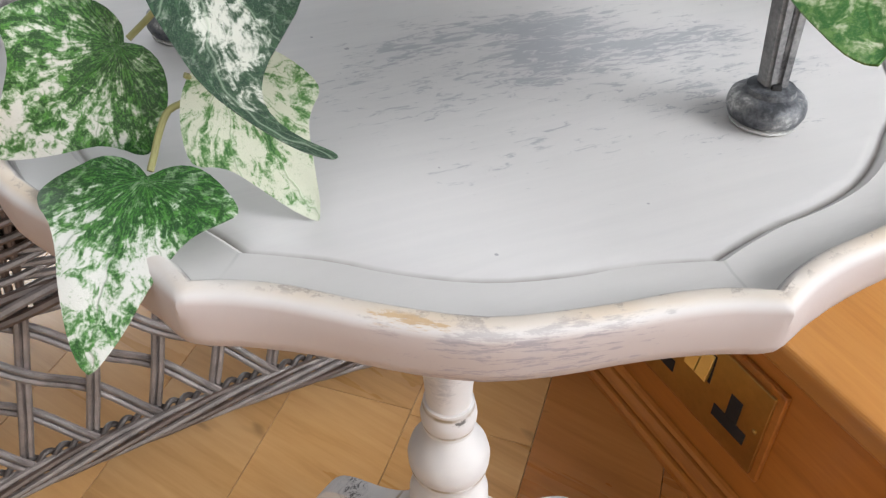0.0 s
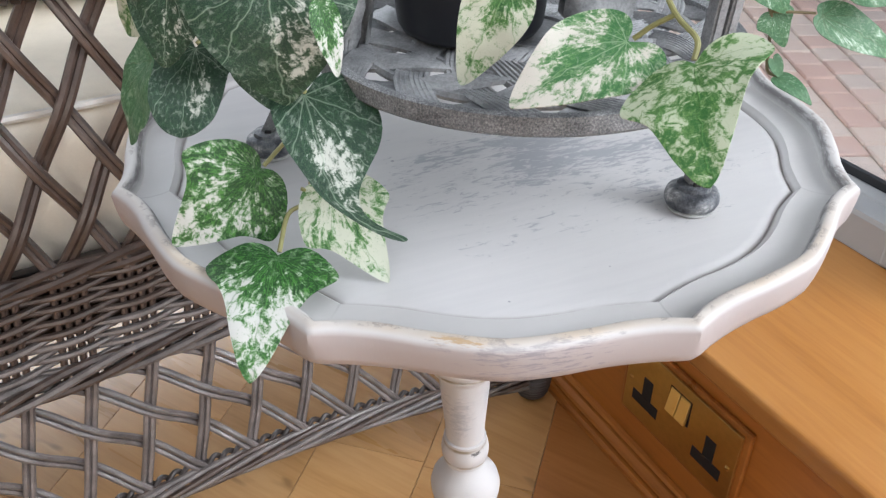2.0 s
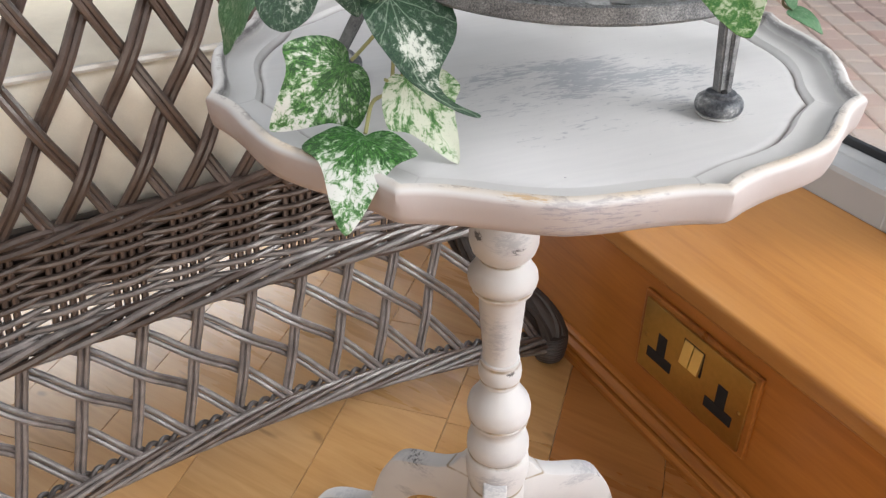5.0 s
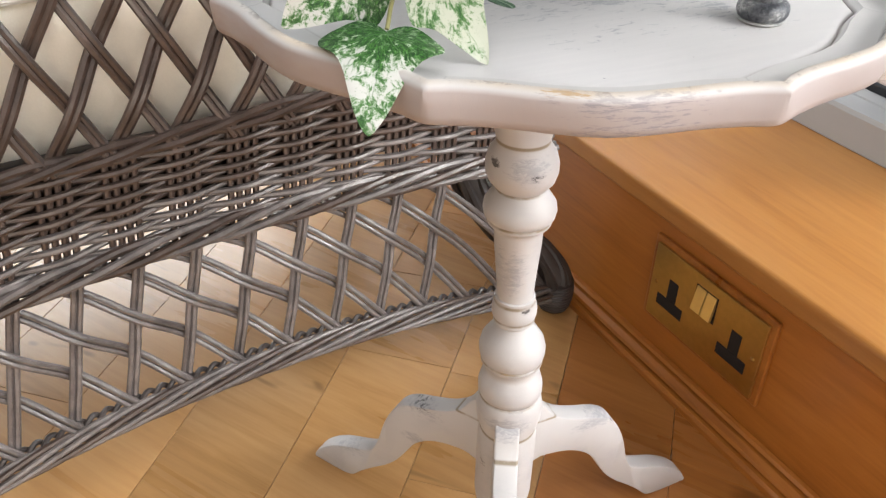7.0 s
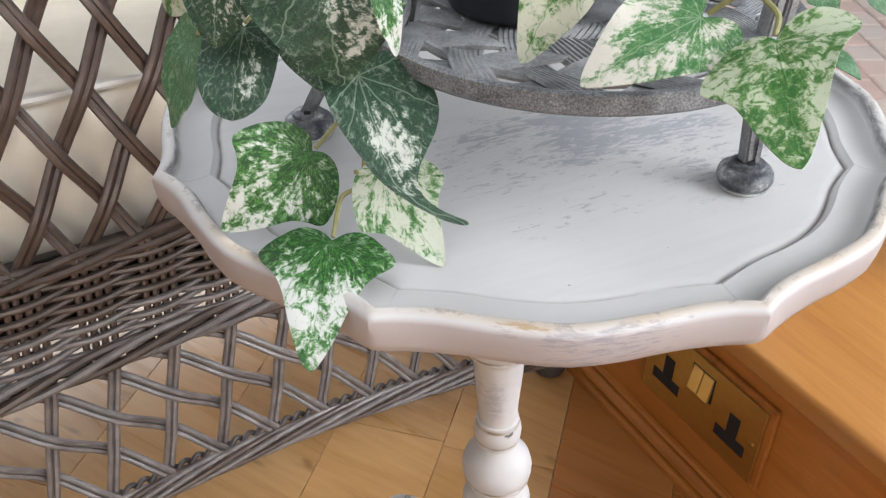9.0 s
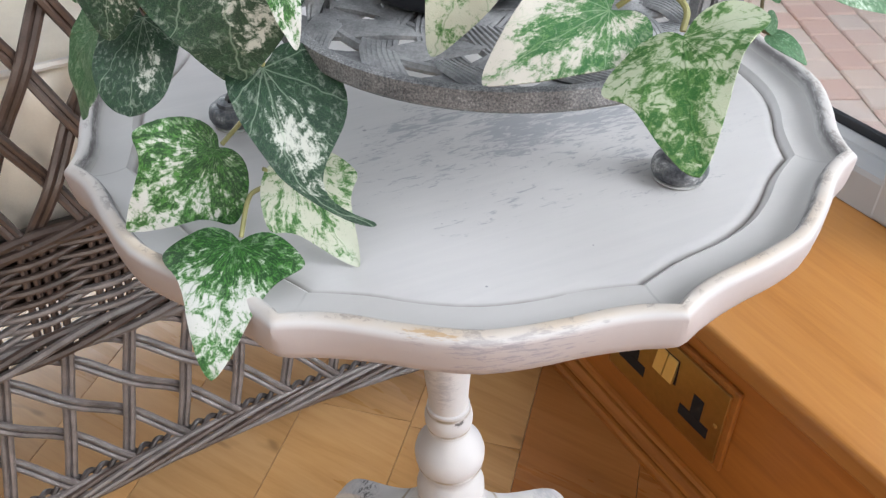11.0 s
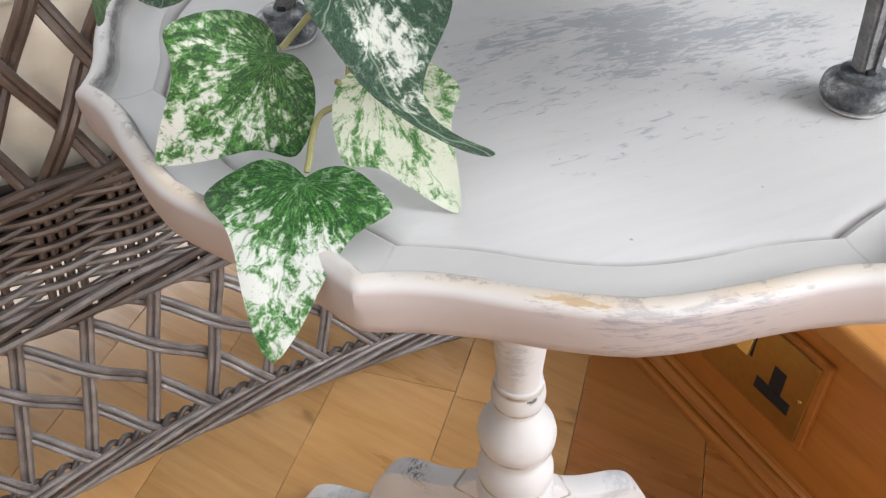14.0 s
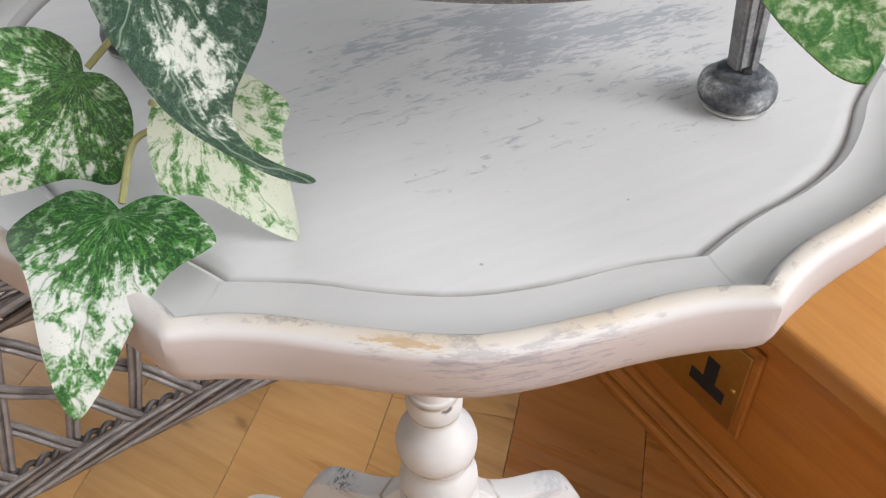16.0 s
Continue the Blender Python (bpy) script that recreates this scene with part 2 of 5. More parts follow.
def make_wood(name, light, mid, dark, rough, axis, knot_at=0.72, coat=0.0):
    """Varnished timber; axis: the angle of the grain in plan."""
    mat, nodes, links, sh = material(name, rough)
    info = nodes.new("ShaderNodeObjectInfo")
    tc = nodes.new("ShaderNodeTexCoord")
    shift = nodes.new("ShaderNodeVectorMath")
    shift.operation = "ADD"
    rnd = nodes.new("ShaderNodeCombineXYZ")
    for i in range(3):
        links.new(math_node(nodes, links, "MULTIPLY", info.outputs["Random"], 7.0 + 3 * i), rnd.inputs[i])
    links.new(tc.outputs["Object"], shift.inputs[0])
    links.new(rnd.outputs[0], shift.inputs[1])

    def mapped(scale):
        r = nodes.new("ShaderNodeMapping")
        r.vector_type = "TEXTURE"
        r.inputs["Rotation"].default_value = (0, 0, axis)
        links.new(shift.outputs[0], r.inputs["Vector"])
        m = nodes.new("ShaderNodeMapping")
        m.inputs["Scale"].default_value = scale
        links.new(r.outputs[0], m.inputs["Vector"])
        return m.outputs[0]

    grain = noise_tex(nodes, links, mapped((9, 130, 130)), 1.0, 6, 0.62, 0.6)
    figure = noise_tex(nodes, links, mapped((2.2, 16, 16)), 1.0, 4, 0.55, 1.2)
    pores = noise_tex(nodes, links, mapped((60, 900, 900)), 1.0, 3, 0.6)
    tone = math_node(nodes, links, "ADD", math_node(nodes, links, "MULTIPLY", grain, 0.45), math_node(nodes, links, "MULTIPLY", figure, 0.55))
    col = ramp(nodes, links, tone, [(0.34, dark), (0.49, mid), (0.64, light)])
    vary = math_node(nodes, links, "MULTIPLY", info.outputs["Random"], 0.4)
    col = mix(nodes, links, vary, col, mid, "MIX")
    hs = nodes.new("ShaderNodeHueSaturation")
    links.new(math_node(nodes, links, "ADD", 0.88, math_node(nodes, links, "MULTIPLY", info.outputs["Random"], 0.24)), hs.inputs["Value"])
    links.new(col, hs.inputs["Color"])
    col = mix(nodes, links, math_node(nodes, links, "MULTIPLY", ramp(nodes, links, pores, grey(0.62, 0.72)), 0.22), hs.outputs[0], dark)
    knots = noise_tex(nodes, links, mapped((5, 17, 17)), 1.0, 2, 0.5, 2.0)
    col = mix(nodes, links, math_node(nodes, links, "MULTIPLY", ramp(nodes, links, knots, grey(knot_at, knot_at + 0.07)), 0.7), col, tuple(0.55 * c for c in dark))
    links.new(col, sh.inputs["Base Color"])
    bump(nodes, links, sh, math_node(nodes, links, "ADD", grain, pores), 0.06, 0.0006)
    sh.inputs["Coat Weight"].default_value, sh.inputs["Coat Roughness"].default_value = coat, 0.32
    links.new(ramp(nodes, links, figure, [(0.3, (rough * 0.8,) * 3), (0.7, (min(1, rough * 1.25),) * 3)]), sh.inputs["Roughness"])
    return mat


PLANK_ANGLE = math.atan2(0.961, 0.276)
WALL_ANGLE = math.atan2(-0.8835, 0.4684)
OAK = make_wood("oiled_oak", (0.53, 0.308, 0.126), (0.455, 0.246, 0.089), (0.335, 0.166, 0.050), 0.30, PLANK_ANGLE, 0.690, 0.35)
OAK_RED = make_wood("red_brown_oak", (0.42, 0.178, 0.047), (0.355, 0.138, 0.033), (0.245, 0.086, 0.017), 0.30, PLANK_ANGLE, 0.665, 0.35)
PINE = make_wood("varnished_pine", (0.46, 0.215, 0.055), (0.385, 0.163, 0.036), (0.275, 0.100, 0.018), 0.34, WALL_ANGLE, 0.72, 0.3)
# Same pine, darker and redder: shade of the ledge front put in its colour
PINE_SHADED = make_wood("red_shaded_pine", (0.48, 0.182, 0.033), (0.38, 0.132, 0.021), (0.24, 0.074, 0.010), 0.34, WALL_ANGLE, 0.72, 0.3)


def simple(name, colour, rough, metal=0.0, grain=80.0, amount=0.12, bumps=0.1, dist=0.0006):
    mat, nodes, links, sh = material(name, rough, metal)
    vec = coords(nodes, links)
    a = noise_tex(nodes, links, vec, grain, 5, 0.6)
    b = noise_tex(nodes, links, vec, grain * 0.12, 3, 0.5)
    tone = math_node(nodes, links, "ADD", math_node(nodes, links, "MULTIPLY", a, 0.5), math_node(nodes, links, "MULTIPLY", b, 0.5))
    lo, hi = tuple(c * (1 - amount) for c in colour), tuple(min(1.0, c * (1 + amount)) for c in colour)
    links.new(ramp(nodes, links, tone, [(0.3, lo), (0.7, hi)]), sh.inputs["Base Color"])
    if bumps:
        bump(nodes, links, sh, a, bumps, dist)
    return mat


BRASS = simple("polished_brass", (0.60, 0.44, 0.17), 0.30, 1.0, 160, 0.12, 0.03)
BRASS_EDGE = simple("brass_edge", (0.50, 0.33, 0.12), 0.35, 1.0, 160, 0.15, 0.03)
# Plate brass made brighter: the gleam on the switches put in the colour
SWITCH = simple("lit_brass", (1.0, 0.82, 0.38), 0.28, 1.0, 160, 0.06, 0.0)
BLACK = simple("black_plastic", (0.008, 0.008, 0.009), 0.65, 0.0, 90, 0.2, 0.02)
POT_BLACK = simple("black_pot_plastic", (0.012, 0.013, 0.018), 0.42, 0.0, 30, 0.3, 0.05)
UPVC = simple("white_window_plastic", (0.40, 0.405, 0.41), 0.30, 0.0, 40, 0.03, 0.02)
RUBBER = simple("black_gasket", (0.018, 0.02, 0.024), 0.5, 0.0, 200, 0.2, 0.05)
PLASTER = simple("pale_plaster", (0.36, 0.345, 0.32), 0.8, 0.0, 30, 0.03, 0.1)
CUSHION = simple("cream_fabric", (0.87, 0.81, 0.69), 0.85, 0.0, 700, 0.05, 0.25, 0.0008)
CUSHION_PALE = simple("pale_fabric", (0.80, 0.77, 0.72), 0.85, 0.0, 700, 0.05, 0.25, 0.0008)
STEM = simple("green_stem", (0.27, 0.26, 0.105), 0.5, 0.0, 300, 0.2, 0.1)
STEM_BROWN = simple("brown_stem", (0.13, 0.10, 0.045), 0.6, 0.0, 300, 0.3, 0.1)


def make_galvanised(name, stops, fine=900, grainy=0.4, wear=70, relief=0.3):
    """Old painted iron: mottled grey, darker where it is rubbed, finely pitted. stops: tones from rubbed to bare."""
    mat, nodes, links, sh = material(name, 0.55, 0.15)
    vec = coords(nodes, links)
    big = noise_tex(nodes, links, vec, wear, 4, 0.6)
    small = noise_tex(nodes, links, vec, fine, 4, 0.7)
    tone = math_node(nodes, links, "ADD", math_node(nodes, links, "MULTIPLY", big, 1.0 - grainy), math_node(nodes, links, "MULTIPLY", small, grainy))
    links.new(ramp(nodes, links, tone, stops), sh.inputs["Base Color"])
    links.new(ramp(nodes, links, big, [(0.35, (0.42,) * 3), (0.65, (0.66,) * 3)]), sh.inputs["Roughness"])
    bump(nodes, links, sh, small, relief, 0.0005)
    return mat


IRON = make_galvanised("weathered_grey_iron", [(0.36, (0.12, 0.124, 0.130)), (0.50, (0.225, 0.230, 0.236)), (0.64, (0.36, 0.365, 0.368))], 700, 0.35, 60, 0.2)
IRON_RIM = make_galvanised("pitted_grey_iron", [(0.38, (0.060, 0.063, 0.070)), (0.47, (0.145, 0.150, 0.158)), (0.56, (0.245, 0.250, 0.256)), (0.66, (0.46, 0.46, 0.46))], 1300, 0.62, 80, 0.6)
IRON_LEG = make_galvanised("worn_blue_grey_iron", [(0.38, (0.030, 0.033, 0.040)), (0.47, (0.10, 0.106, 0.118)), (0.55, (0.20, 0.205, 0.21)), (0.62, (0.46, 0.46, 0.46))], 800, 0.22, 120, 0.15)
SILVER = make_galvanised("bare_pale_iron", [(0.36, (0.30, 0.30, 0.30)), (0.52, (0.55, 0.55, 0.54)), (0.66, (0.68, 0.68, 0.67))], 700, 0.35, 60, 0.2)
IRON_BAR = make_galvanised("grey_iron_bar", [(0.34, (0.05, 0.052, 0.058)), (0.44, (0.17, 0.172, 0.178)), (0.60, (0.30, 0.30, 0.30))], 900, 0.35, 90, 0.3)


def make_leaf(name, green, deep, cream, share, vein, vein_amount, net_amount, towards_foot=0.20, streaks=0.66, broad=0.62, specks=0.30, blot=(), rib=0.10):
    """Printed variegated ivy: soft fields of green and cream drawn out along the veins, with fine specks where they meet.
    UV runs across and along the leaf. blot: where a field of cream lies, as an oval."""
    mat, nodes, links, sh = material(name, 0.46)
    sh.inputs["Specular IOR Level"].default_value = 0.35

    def op(kind, a, b=0.0):
        return math_node(nodes, links, kind, a, b)

    tc = nodes.new("ShaderNodeTexCoord")
    info = nodes.new("ShaderNodeObjectInfo")
    rnd = info.outputs["Random"]
    u, v, _ = split_xyz(nodes, links, tc.outputs["UV"])
    wob = noise_tex(nodes, links, tc.outputs["UV"], 4.0, 2)
    vv = op("SUBTRACT", v, 0.06)
    rad = op("SQRT", op("ADD", op("MULTIPLY", u, u), op("MULTIPLY", vv, vv)))
    ang = op("ADD", op("ARCTAN2", u, op("ADD", vv, 0.001)), op("MULTIPLY", op("SUBTRACT", wob, 0.5), 0.35))

    def polar(across, along):
        c = nodes.new("ShaderNodeCombineXYZ")
        links.new(op("ADD", op("MULTIPLY", ang, across), op("MULTIPLY", rnd, 31.0)), c.inputs[0])
        links.new(op("ADD", op("MULTIPLY", rad, along), op("MULTIPLY", rnd, 17.0)), c.inputs[1])
        return c.outputs[0]

    flat = nodes.new("ShaderNodeCombineXYZ")
    links.new(op("ADD", u, op("MULTIPLY", rnd, 13.0)), flat.inputs[0])
    links.new(op("ADD", v, op("MULTIPLY", rnd, 7.0)), flat.inputs[1])
    big = noise_tex(nodes, links, flat.outputs[0], 2.6, 1, 0.5, 0.6)
    mid = noise_tex(nodes, links, polar(5.0, 3.4), 1.9, 4, 0.60, 0.5)
    small = noise_tex(nodes, links, flat.outputs[0], 14, 4, 0.62, 0.8)
    grain = noise_tex(nodes, links, flat.outputs[0], 75, 3, 0.7)
    tone = op("ADD", op("MULTIPLY", big, broad), op("MULTIPLY", mid, streaks))
    tone = op("ADD", tone, op("ADD", op("MULTIPLY", small, specks), op("MULTIPLY", grain, 0.20)))
    tone = op("ADD", tone, op("MULTIPLY", op("SUBTRACT", 0.42, v), towards_foot))
    # the green keeps to the middle rib
    tone = op("ADD", tone, op("MULTIPLY", span(nodes, links, op("ABSOLUTE", u), 0.10, 0.0), rib))
    if blot:
        cu, cv, ru, rv, most = blot
        tone = op("SUBTRACT", tone, oval(nodes, links, u, v, cu, cv, ru, rv, most))
    light_green = tuple(0.42 * a + 0.58 * b for a, b in zip(cream, green))
    col = mix(nodes, links, span(nodes, links, tone, share - 0.060, share + 0.010), cream, light_green)
    col = mix(nodes, links, span(nodes, links, tone, share, share + 0.070), col, green)
    patch = noise_tex(nodes, links, polar(6.0, 6.0), 2.4, 4, 0.66, 0.4)
    inner = op("MULTIPLY", span(nodes, links, tone, share + 0.005, share + 0.11), span(nodes, links, op("ADD", op("MULTIPLY", patch, 0.6), op("MULTIPLY", grain, 0.4)), 0.42, 0.50))
    col = mix(nodes, links, inner, col, deep)
    pale = op("MULTIPLY", span(nodes, links, tone, share + 0.02, share + 0.10), span(nodes, links, op("ADD", op("MULTIPLY", small, 0.7), op("MULTIPLY", patch, 0.3)), 0.47, 0.36))
    col = mix(nodes, links, op("MULTIPLY", pale, 0.65), col, light_green)
    # stray green specks in the cream
    stray = span(nodes, links, op("ADD", op("MULTIPLY", small, 0.55), op("MULTIPLY", grain, 0.45)), 0.56, 0.62)
    col = mix(nodes, links, op("MULTIPLY", stray, 0.55), col, green)
    # fine printed weave
    wave = noise_tex(nodes, links, flat.outputs[0], 150, 1, 0.5)
    col = mix(nodes, links, op("MULTIPLY", span(nodes, links, wave, 0.5, 0.72), 0.08), col, cream)
    # palmate veins, and a faint net between them
    lines = None
    for c in (0.0, 0.52, -0.52, 1.05, -1.05, 1.7, -1.7):
        d = op("MULTIPLY", op("ABSOLUTE", op("SUBTRACT", ang, c)), rad)
        line = span(nodes, links, d, 0.007 if c else 0.010, 0.001)
        lines = line if lines is None else op("MAXIMUM", lines, line)
    vor = nodes.new("ShaderNodeTexVoronoi")
    vor.feature = "DISTANCE_TO_EDGE"
    vor.inputs["Scale"].default_value = 13.0
    bent = nodes.new("ShaderNodeCombineXYZ")
    links.new(op("ADD", u, op("MULTIPLY", wob, 0.12)), bent.inputs[0])
    links.new(op("ADD", v, op("MULTIPLY", mid, 0.10)), bent.inputs[1])
    links.new(rnd, bent.inputs[2])
    links.new(bent.outputs[0], vor.inputs["Vector"])
    net = op("MULTIPLY", op("MULTIPLY", span(nodes, links, vor.outputs["Distance"], 0.045, 0.01), net_amount), span(nodes, links, wob, 0.40, 0.60))
    lines = op("MAXIMUM", lines, net)
    col = mix(nodes, links, op("MULTIPLY", lines, vein_amount), col, vein)
    links.new(col, sh.inputs["Base Color"])
    bump(nodes, links, sh, op("ADD", lines, op("MULTIPLY", grain, 0.5)), 0.35, 0.0006)
    return mat


LEAF_BRIGHT = make_leaf("variegated_leaf", (0.068, 0.215, 0.036), (0.006, 0.048, 0.007), (0.55, 0.555, 0.52), 0.888, (0.05, 0.16, 0.030), 0.45, 0.12, 0.24, 0.60, 0.46, 0.62)
LEAF_DARK = make_leaf("dark_variegated_leaf", (0.032, 0.082, 0.038), (0.011, 0.038, 0.019), (0.55, 0.57, 0.51), 0.795, (0.36, 0.46, 0.34), 0.40, 0.42, 0.0, 0.45, 0.60, 0.70, (-0.12, 0.52, 0.22, 0.32, 0.15), 0.0)
LEAF_PALE = make_leaf("pale_variegated_leaf", (0.090, 0.230, 0.055), (0.018, 0.090, 0.018), (0.54, 0.57, 0.46), 0.905, (0.13, 0.27, 0.09), 0.45, 0.25, 0.10, 0.55, 0.50, 0.46)
LEAF_MOSS = make_leaf("yellow_green_variegated_leaf", (0.120, 0.245, 0.062), (0.030, 0.130, 0.024), (0.49, 0.54, 0.38), 0.945, (0.09, 0.22, 0.05), 0.45, 0.35, -0.14, 0.38, 0.55, 0.80)
LEAF_CREAM = make_leaf("cream_tipped_leaf", (0.100, 0.230, 0.070), (0.028, 0.125, 0.034), (0.57, 0.545, 0.48), 0.850, (0.34, 0.46, 0.28), 0.45, 0.55, 0.22, 0.45, 0.60, 0.50, (), 0.16)
LEAF_BACK = make_leaf("small_green_leaf", (0.13, 0.25, 0.125), (0.05, 0.14, 0.06), (0.46, 0.56, 0.46), 0.73, (0.07, 0.11, 0.04), 0.6, 0.1, 0.05)


def make_paver():
    mat, nodes, links, sh = material("block_paving", 0.85)
    info = nodes.new("ShaderNodeObjectInfo")
    vec = coords(nodes, links)
    a = noise_tex(nodes, links, vec, 120, 5, 0.7)
    b = noise_tex(nodes, links, vec, 12, 3, 0.5)
    tone = math_node(nodes, links, "ADD", math_node(nodes, links, "MULTIPLY", info.outputs["Random"], 0.75), math_node(nodes, links, "MULTIPLY", b, 0.4))
    col = ramp(nodes, links, tone, [(0.15, (0.60, 0.42, 0.37)), (0.4, (0.63, 0.475, 0.425)), (0.65, (0.65, 0.53, 0.47)), (0.95, (0.62, 0.53, 0.485))])
    col = mix(nodes, links, math_node(nodes, links, "MULTIPLY", ramp(nodes, links, a, grey(0.5, 0.8)), 0.25), col, (0.36, 0.28, 0.25))
    links.new(col, sh.inputs["Base Color"])
    bump(nodes, links, sh, a, 0.4, 0.002)
    return mat


PAVER = make_paver()
SAND = simple("jointing_sand", (0.42, 0.36, 0.31), 0.95, 0.0, 60, 0.3, 0.3)


def make_far_paving():
    mat, nodes, links, sh = material("far_block_paving", 0.85)
    br = nodes.new("ShaderNodeTexBrick")
    links.new(coords(nodes, links, (1, 1, 1), (0, 0, radians(90))), br.inputs["Vector"])
    for k, v in (("Scale", 1.0), ("Mortar Size", 0.004), ("Brick Width", 0.099), ("Row Height", 0.092)):
        br.inputs[k].default_value = v
    br.inputs["Color1"].default_value = (0.60, 0.43, 0.375, 1)
    br.inputs["Color2"].default_value = (0.64, 0.51, 0.455, 1)
    br.inputs["Mortar"].default_value = (0.42, 0.36, 0.31, 1)
    links.new(br.outputs["Color"], sh.inputs["Base Color"])
    return mat


FAR_PAVING = make_far_paving()


def make_glass():
    mat, nodes, links, sh = material("window_glass", 0.0)
    sh.inputs["Transmission Weight"].default_value = 1.0
    sh.inputs["IOR"].default_value = 1.45
    sh.inputs["Base Color"].default_value = (0.97, 0.985, 0.98, 1)
    return mat


GLASS = make_glass()

# ---- building helpers ----


def finish(name, bm, mat, smooth=True):
    me = bpy.data.meshes.new(name)
    bmesh.ops.recalc_face_normals(bm, faces=bm.faces)
    if smooth:
        for f in bm.faces:
            f.smooth = True
        for e in bm.edges:
            if len(e.link_faces) == 2 and e.calc_face_angle(0.0) > 0.72:
                e.smooth = False
    bm.to_mesh(me)
    bm.free()
    me.materials.append(mat)
    return new(name, me)


def part(name, bm, mat, parent, label="", smooth=True):
    ob = finish(name, bm, mat, smooth)
    ob.parent = parent
    if label:
        ob["label"] = label
    return ob


def structure(name, bm, mat, label, smooth=False):
    return tagged(finish(name, bm, mat, smooth), label, name.split("_")[0], "", "structure")


def box_into(bm, m, sx, sy, sz, bevel=0.0, segs=2):
    """Adds a box of that size, centred on the pose m."""
    geo = bmesh.ops.create_cube(bm, size=1.0, matrix=m @ Matrix.Diagonal((sx, sy, sz, 1)))
    if bevel:
        edges = list({e for v in geo["verts"] for e in v.link_edges})
        bmesh.ops.bevel(bm, geom=edges, offset=bevel, segments=segs, affect="EDGES", profile=0.5)
    return bm


def box_bm(m, sx, sy, sz, bevel=0.0, segs=2):
    return box_into(bmesh.new(), m, sx, sy, sz, bevel, segs)


def lathe_bm(profile, segs=48, centre=(0, 0)):
    """A turned shape from (radius, z) pairs."""
    bm = bmesh.new()
    rings = []
    for r, z in profile:
        if r < 1e-5:
            rings.append([bm.verts.new((centre[0], centre[1], z))])
        else:
            rings.append([bm.verts.new((centre[0] + r * math.cos(2 * math.pi * k / segs), centre[1] + r * math.sin(2 * math.pi * k / segs), z)) for k in range(segs)])
    for a, b in zip(rings, rings[1:]):
        for k in range(segs):
            quad = [a[k % len(a)], a[(k + 1) % len(a)], b[(k + 1) % len(b)], b[k % len(b)]]
            quad = list(dict.fromkeys(quad))
            if len(quad) > 2:
                bm.faces.new(quad)
    return bm


def spline(points, n):
    """Points along a smooth curve through the given ones (any dimension)."""
    p = np.array(points, float)
    p = np.vstack([2 * p[0] - p[1], p, 2 * p[-1] - p[-2]])
    out = []
    m = len(p) - 3
    for i in range(n):
        s = i / (n - 1) * m
        k = min(int(s), m - 1)
        t = s - k
        a, b, c, d = p[k:k + 4]
        out.append(0.5 * (2 * b + (c - a) * t + (2 * a - 5 * b + 4 * c - d) * t * t + (3 * b - a - 3 * c + d) * t ** 3))
    return np.array(out)


def tube_into(bm, path, radius, segs=8, flat=1.0):
    """A round or flattened rod along a path of points; radius may be a list."""
    path = [Vector(p) for p in path]
    n = len(path)
    rad = radius if hasattr(radius, "__len__") else [radius] * n
    ref = Vector((0, 0, 1))
    d0 = (path[1] - path[0]).normalized()
    if abs(d0.dot(ref)) > 0.9:
        ref = Vector((0.5, -0.866, 0))
    rings = []
    side = None
    for i, p in enumerate(path):
        d = (path[min(i + 1, n - 1)] - path[max(i - 1, 0)]).normalized()
        if side is None:
            side = d.cross(ref).normalized()
        side = (side - d * side.dot(d)).normalized()
        up = side.cross(d)
        rings.append([bm.verts.new(p + (side * math.cos(2 * math.pi * k / segs) * flat + up * math.sin(2 * math.pi * k / segs)) * rad[i]) for k in range(segs)])
    for a, b in zip(rings, rings[1:]):
        for k in range(segs):
            bm.faces.new((a[k], a[(k + 1) % segs], b[(k + 1) % segs], b[k]))
    bm.faces.new(rings[0][::-1])
    bm.faces.new(rings[-1])
    return bm


def tube_bm(path, radius, segs=8, flat=1.0):
    return tube_into(bmesh.new(), path, radius, segs, flat)


# ---- the room ----
WALL_POSE = Matrix.Rotation(WALL_ANGLE, 4, "Z")   # local x along the wall, local y out of the window


def wall_box(bm, u0, u1, n0, n1, z0, z1, bevel=0.0):
    m = Matrix.Translation(wall_point((u0 + u1) / 2, (n0 + n1) / 2, (z0 + z1) / 2)) @ WALL_POSE
    return box_into(bm, m, u1 - u0, n1 - n0, z1 - z0, bevel)


U0, U1, N0 = -2.1, 2.3, -2.6
floor = structure("floor", wall_box(bmesh.new(), U0 - 0.1, U1 + 0.1, N0 - 0.1, 0.30, -0.06, -0.0125), simple("brown_subfloor", (0.20, 0.115, 0.048), 0.9), "oak plank floor, golden and oiled, with dark joints")
# the ceiling is a plain border round a wide roof window, unseen and assumed
bm = bmesh.new()
wall_box(bm, U0 - 0.1, -1.55, N0 - 0.1, 0.75, 2.4, 2.5)
wall_box(bm, 2.0, U1 + 0.1, N0 - 0.1, 0.75, 2.4, 2.5)
wall_box(bm, -1.55, 2.0, N0 - 0.1, -2.30, 2.4, 2.5)
wall_box(bm, -1.55, 2.0, 0.20, 0.75, 2.4, 2.5)
structure("ceiling", bm, PLASTER, "plain pale ceiling of the garden room round an assumed roof window")

# the window wall above the ledge, with its opening; lower wall hidden in the ledge
bm = bmesh.new()
wall_box(bm, U0 - 0.1, U1 + 0.1, 0.512, 0.66, -0.3, 0.206)
wall_box(bm, U0 - 0.1, U1 + 0.1, 0.512, 0.66, 2.12, 2.4)
wall_box(bm, U0 - 0.1, U0, 0.512, 0.66, 0.206, 2.12)
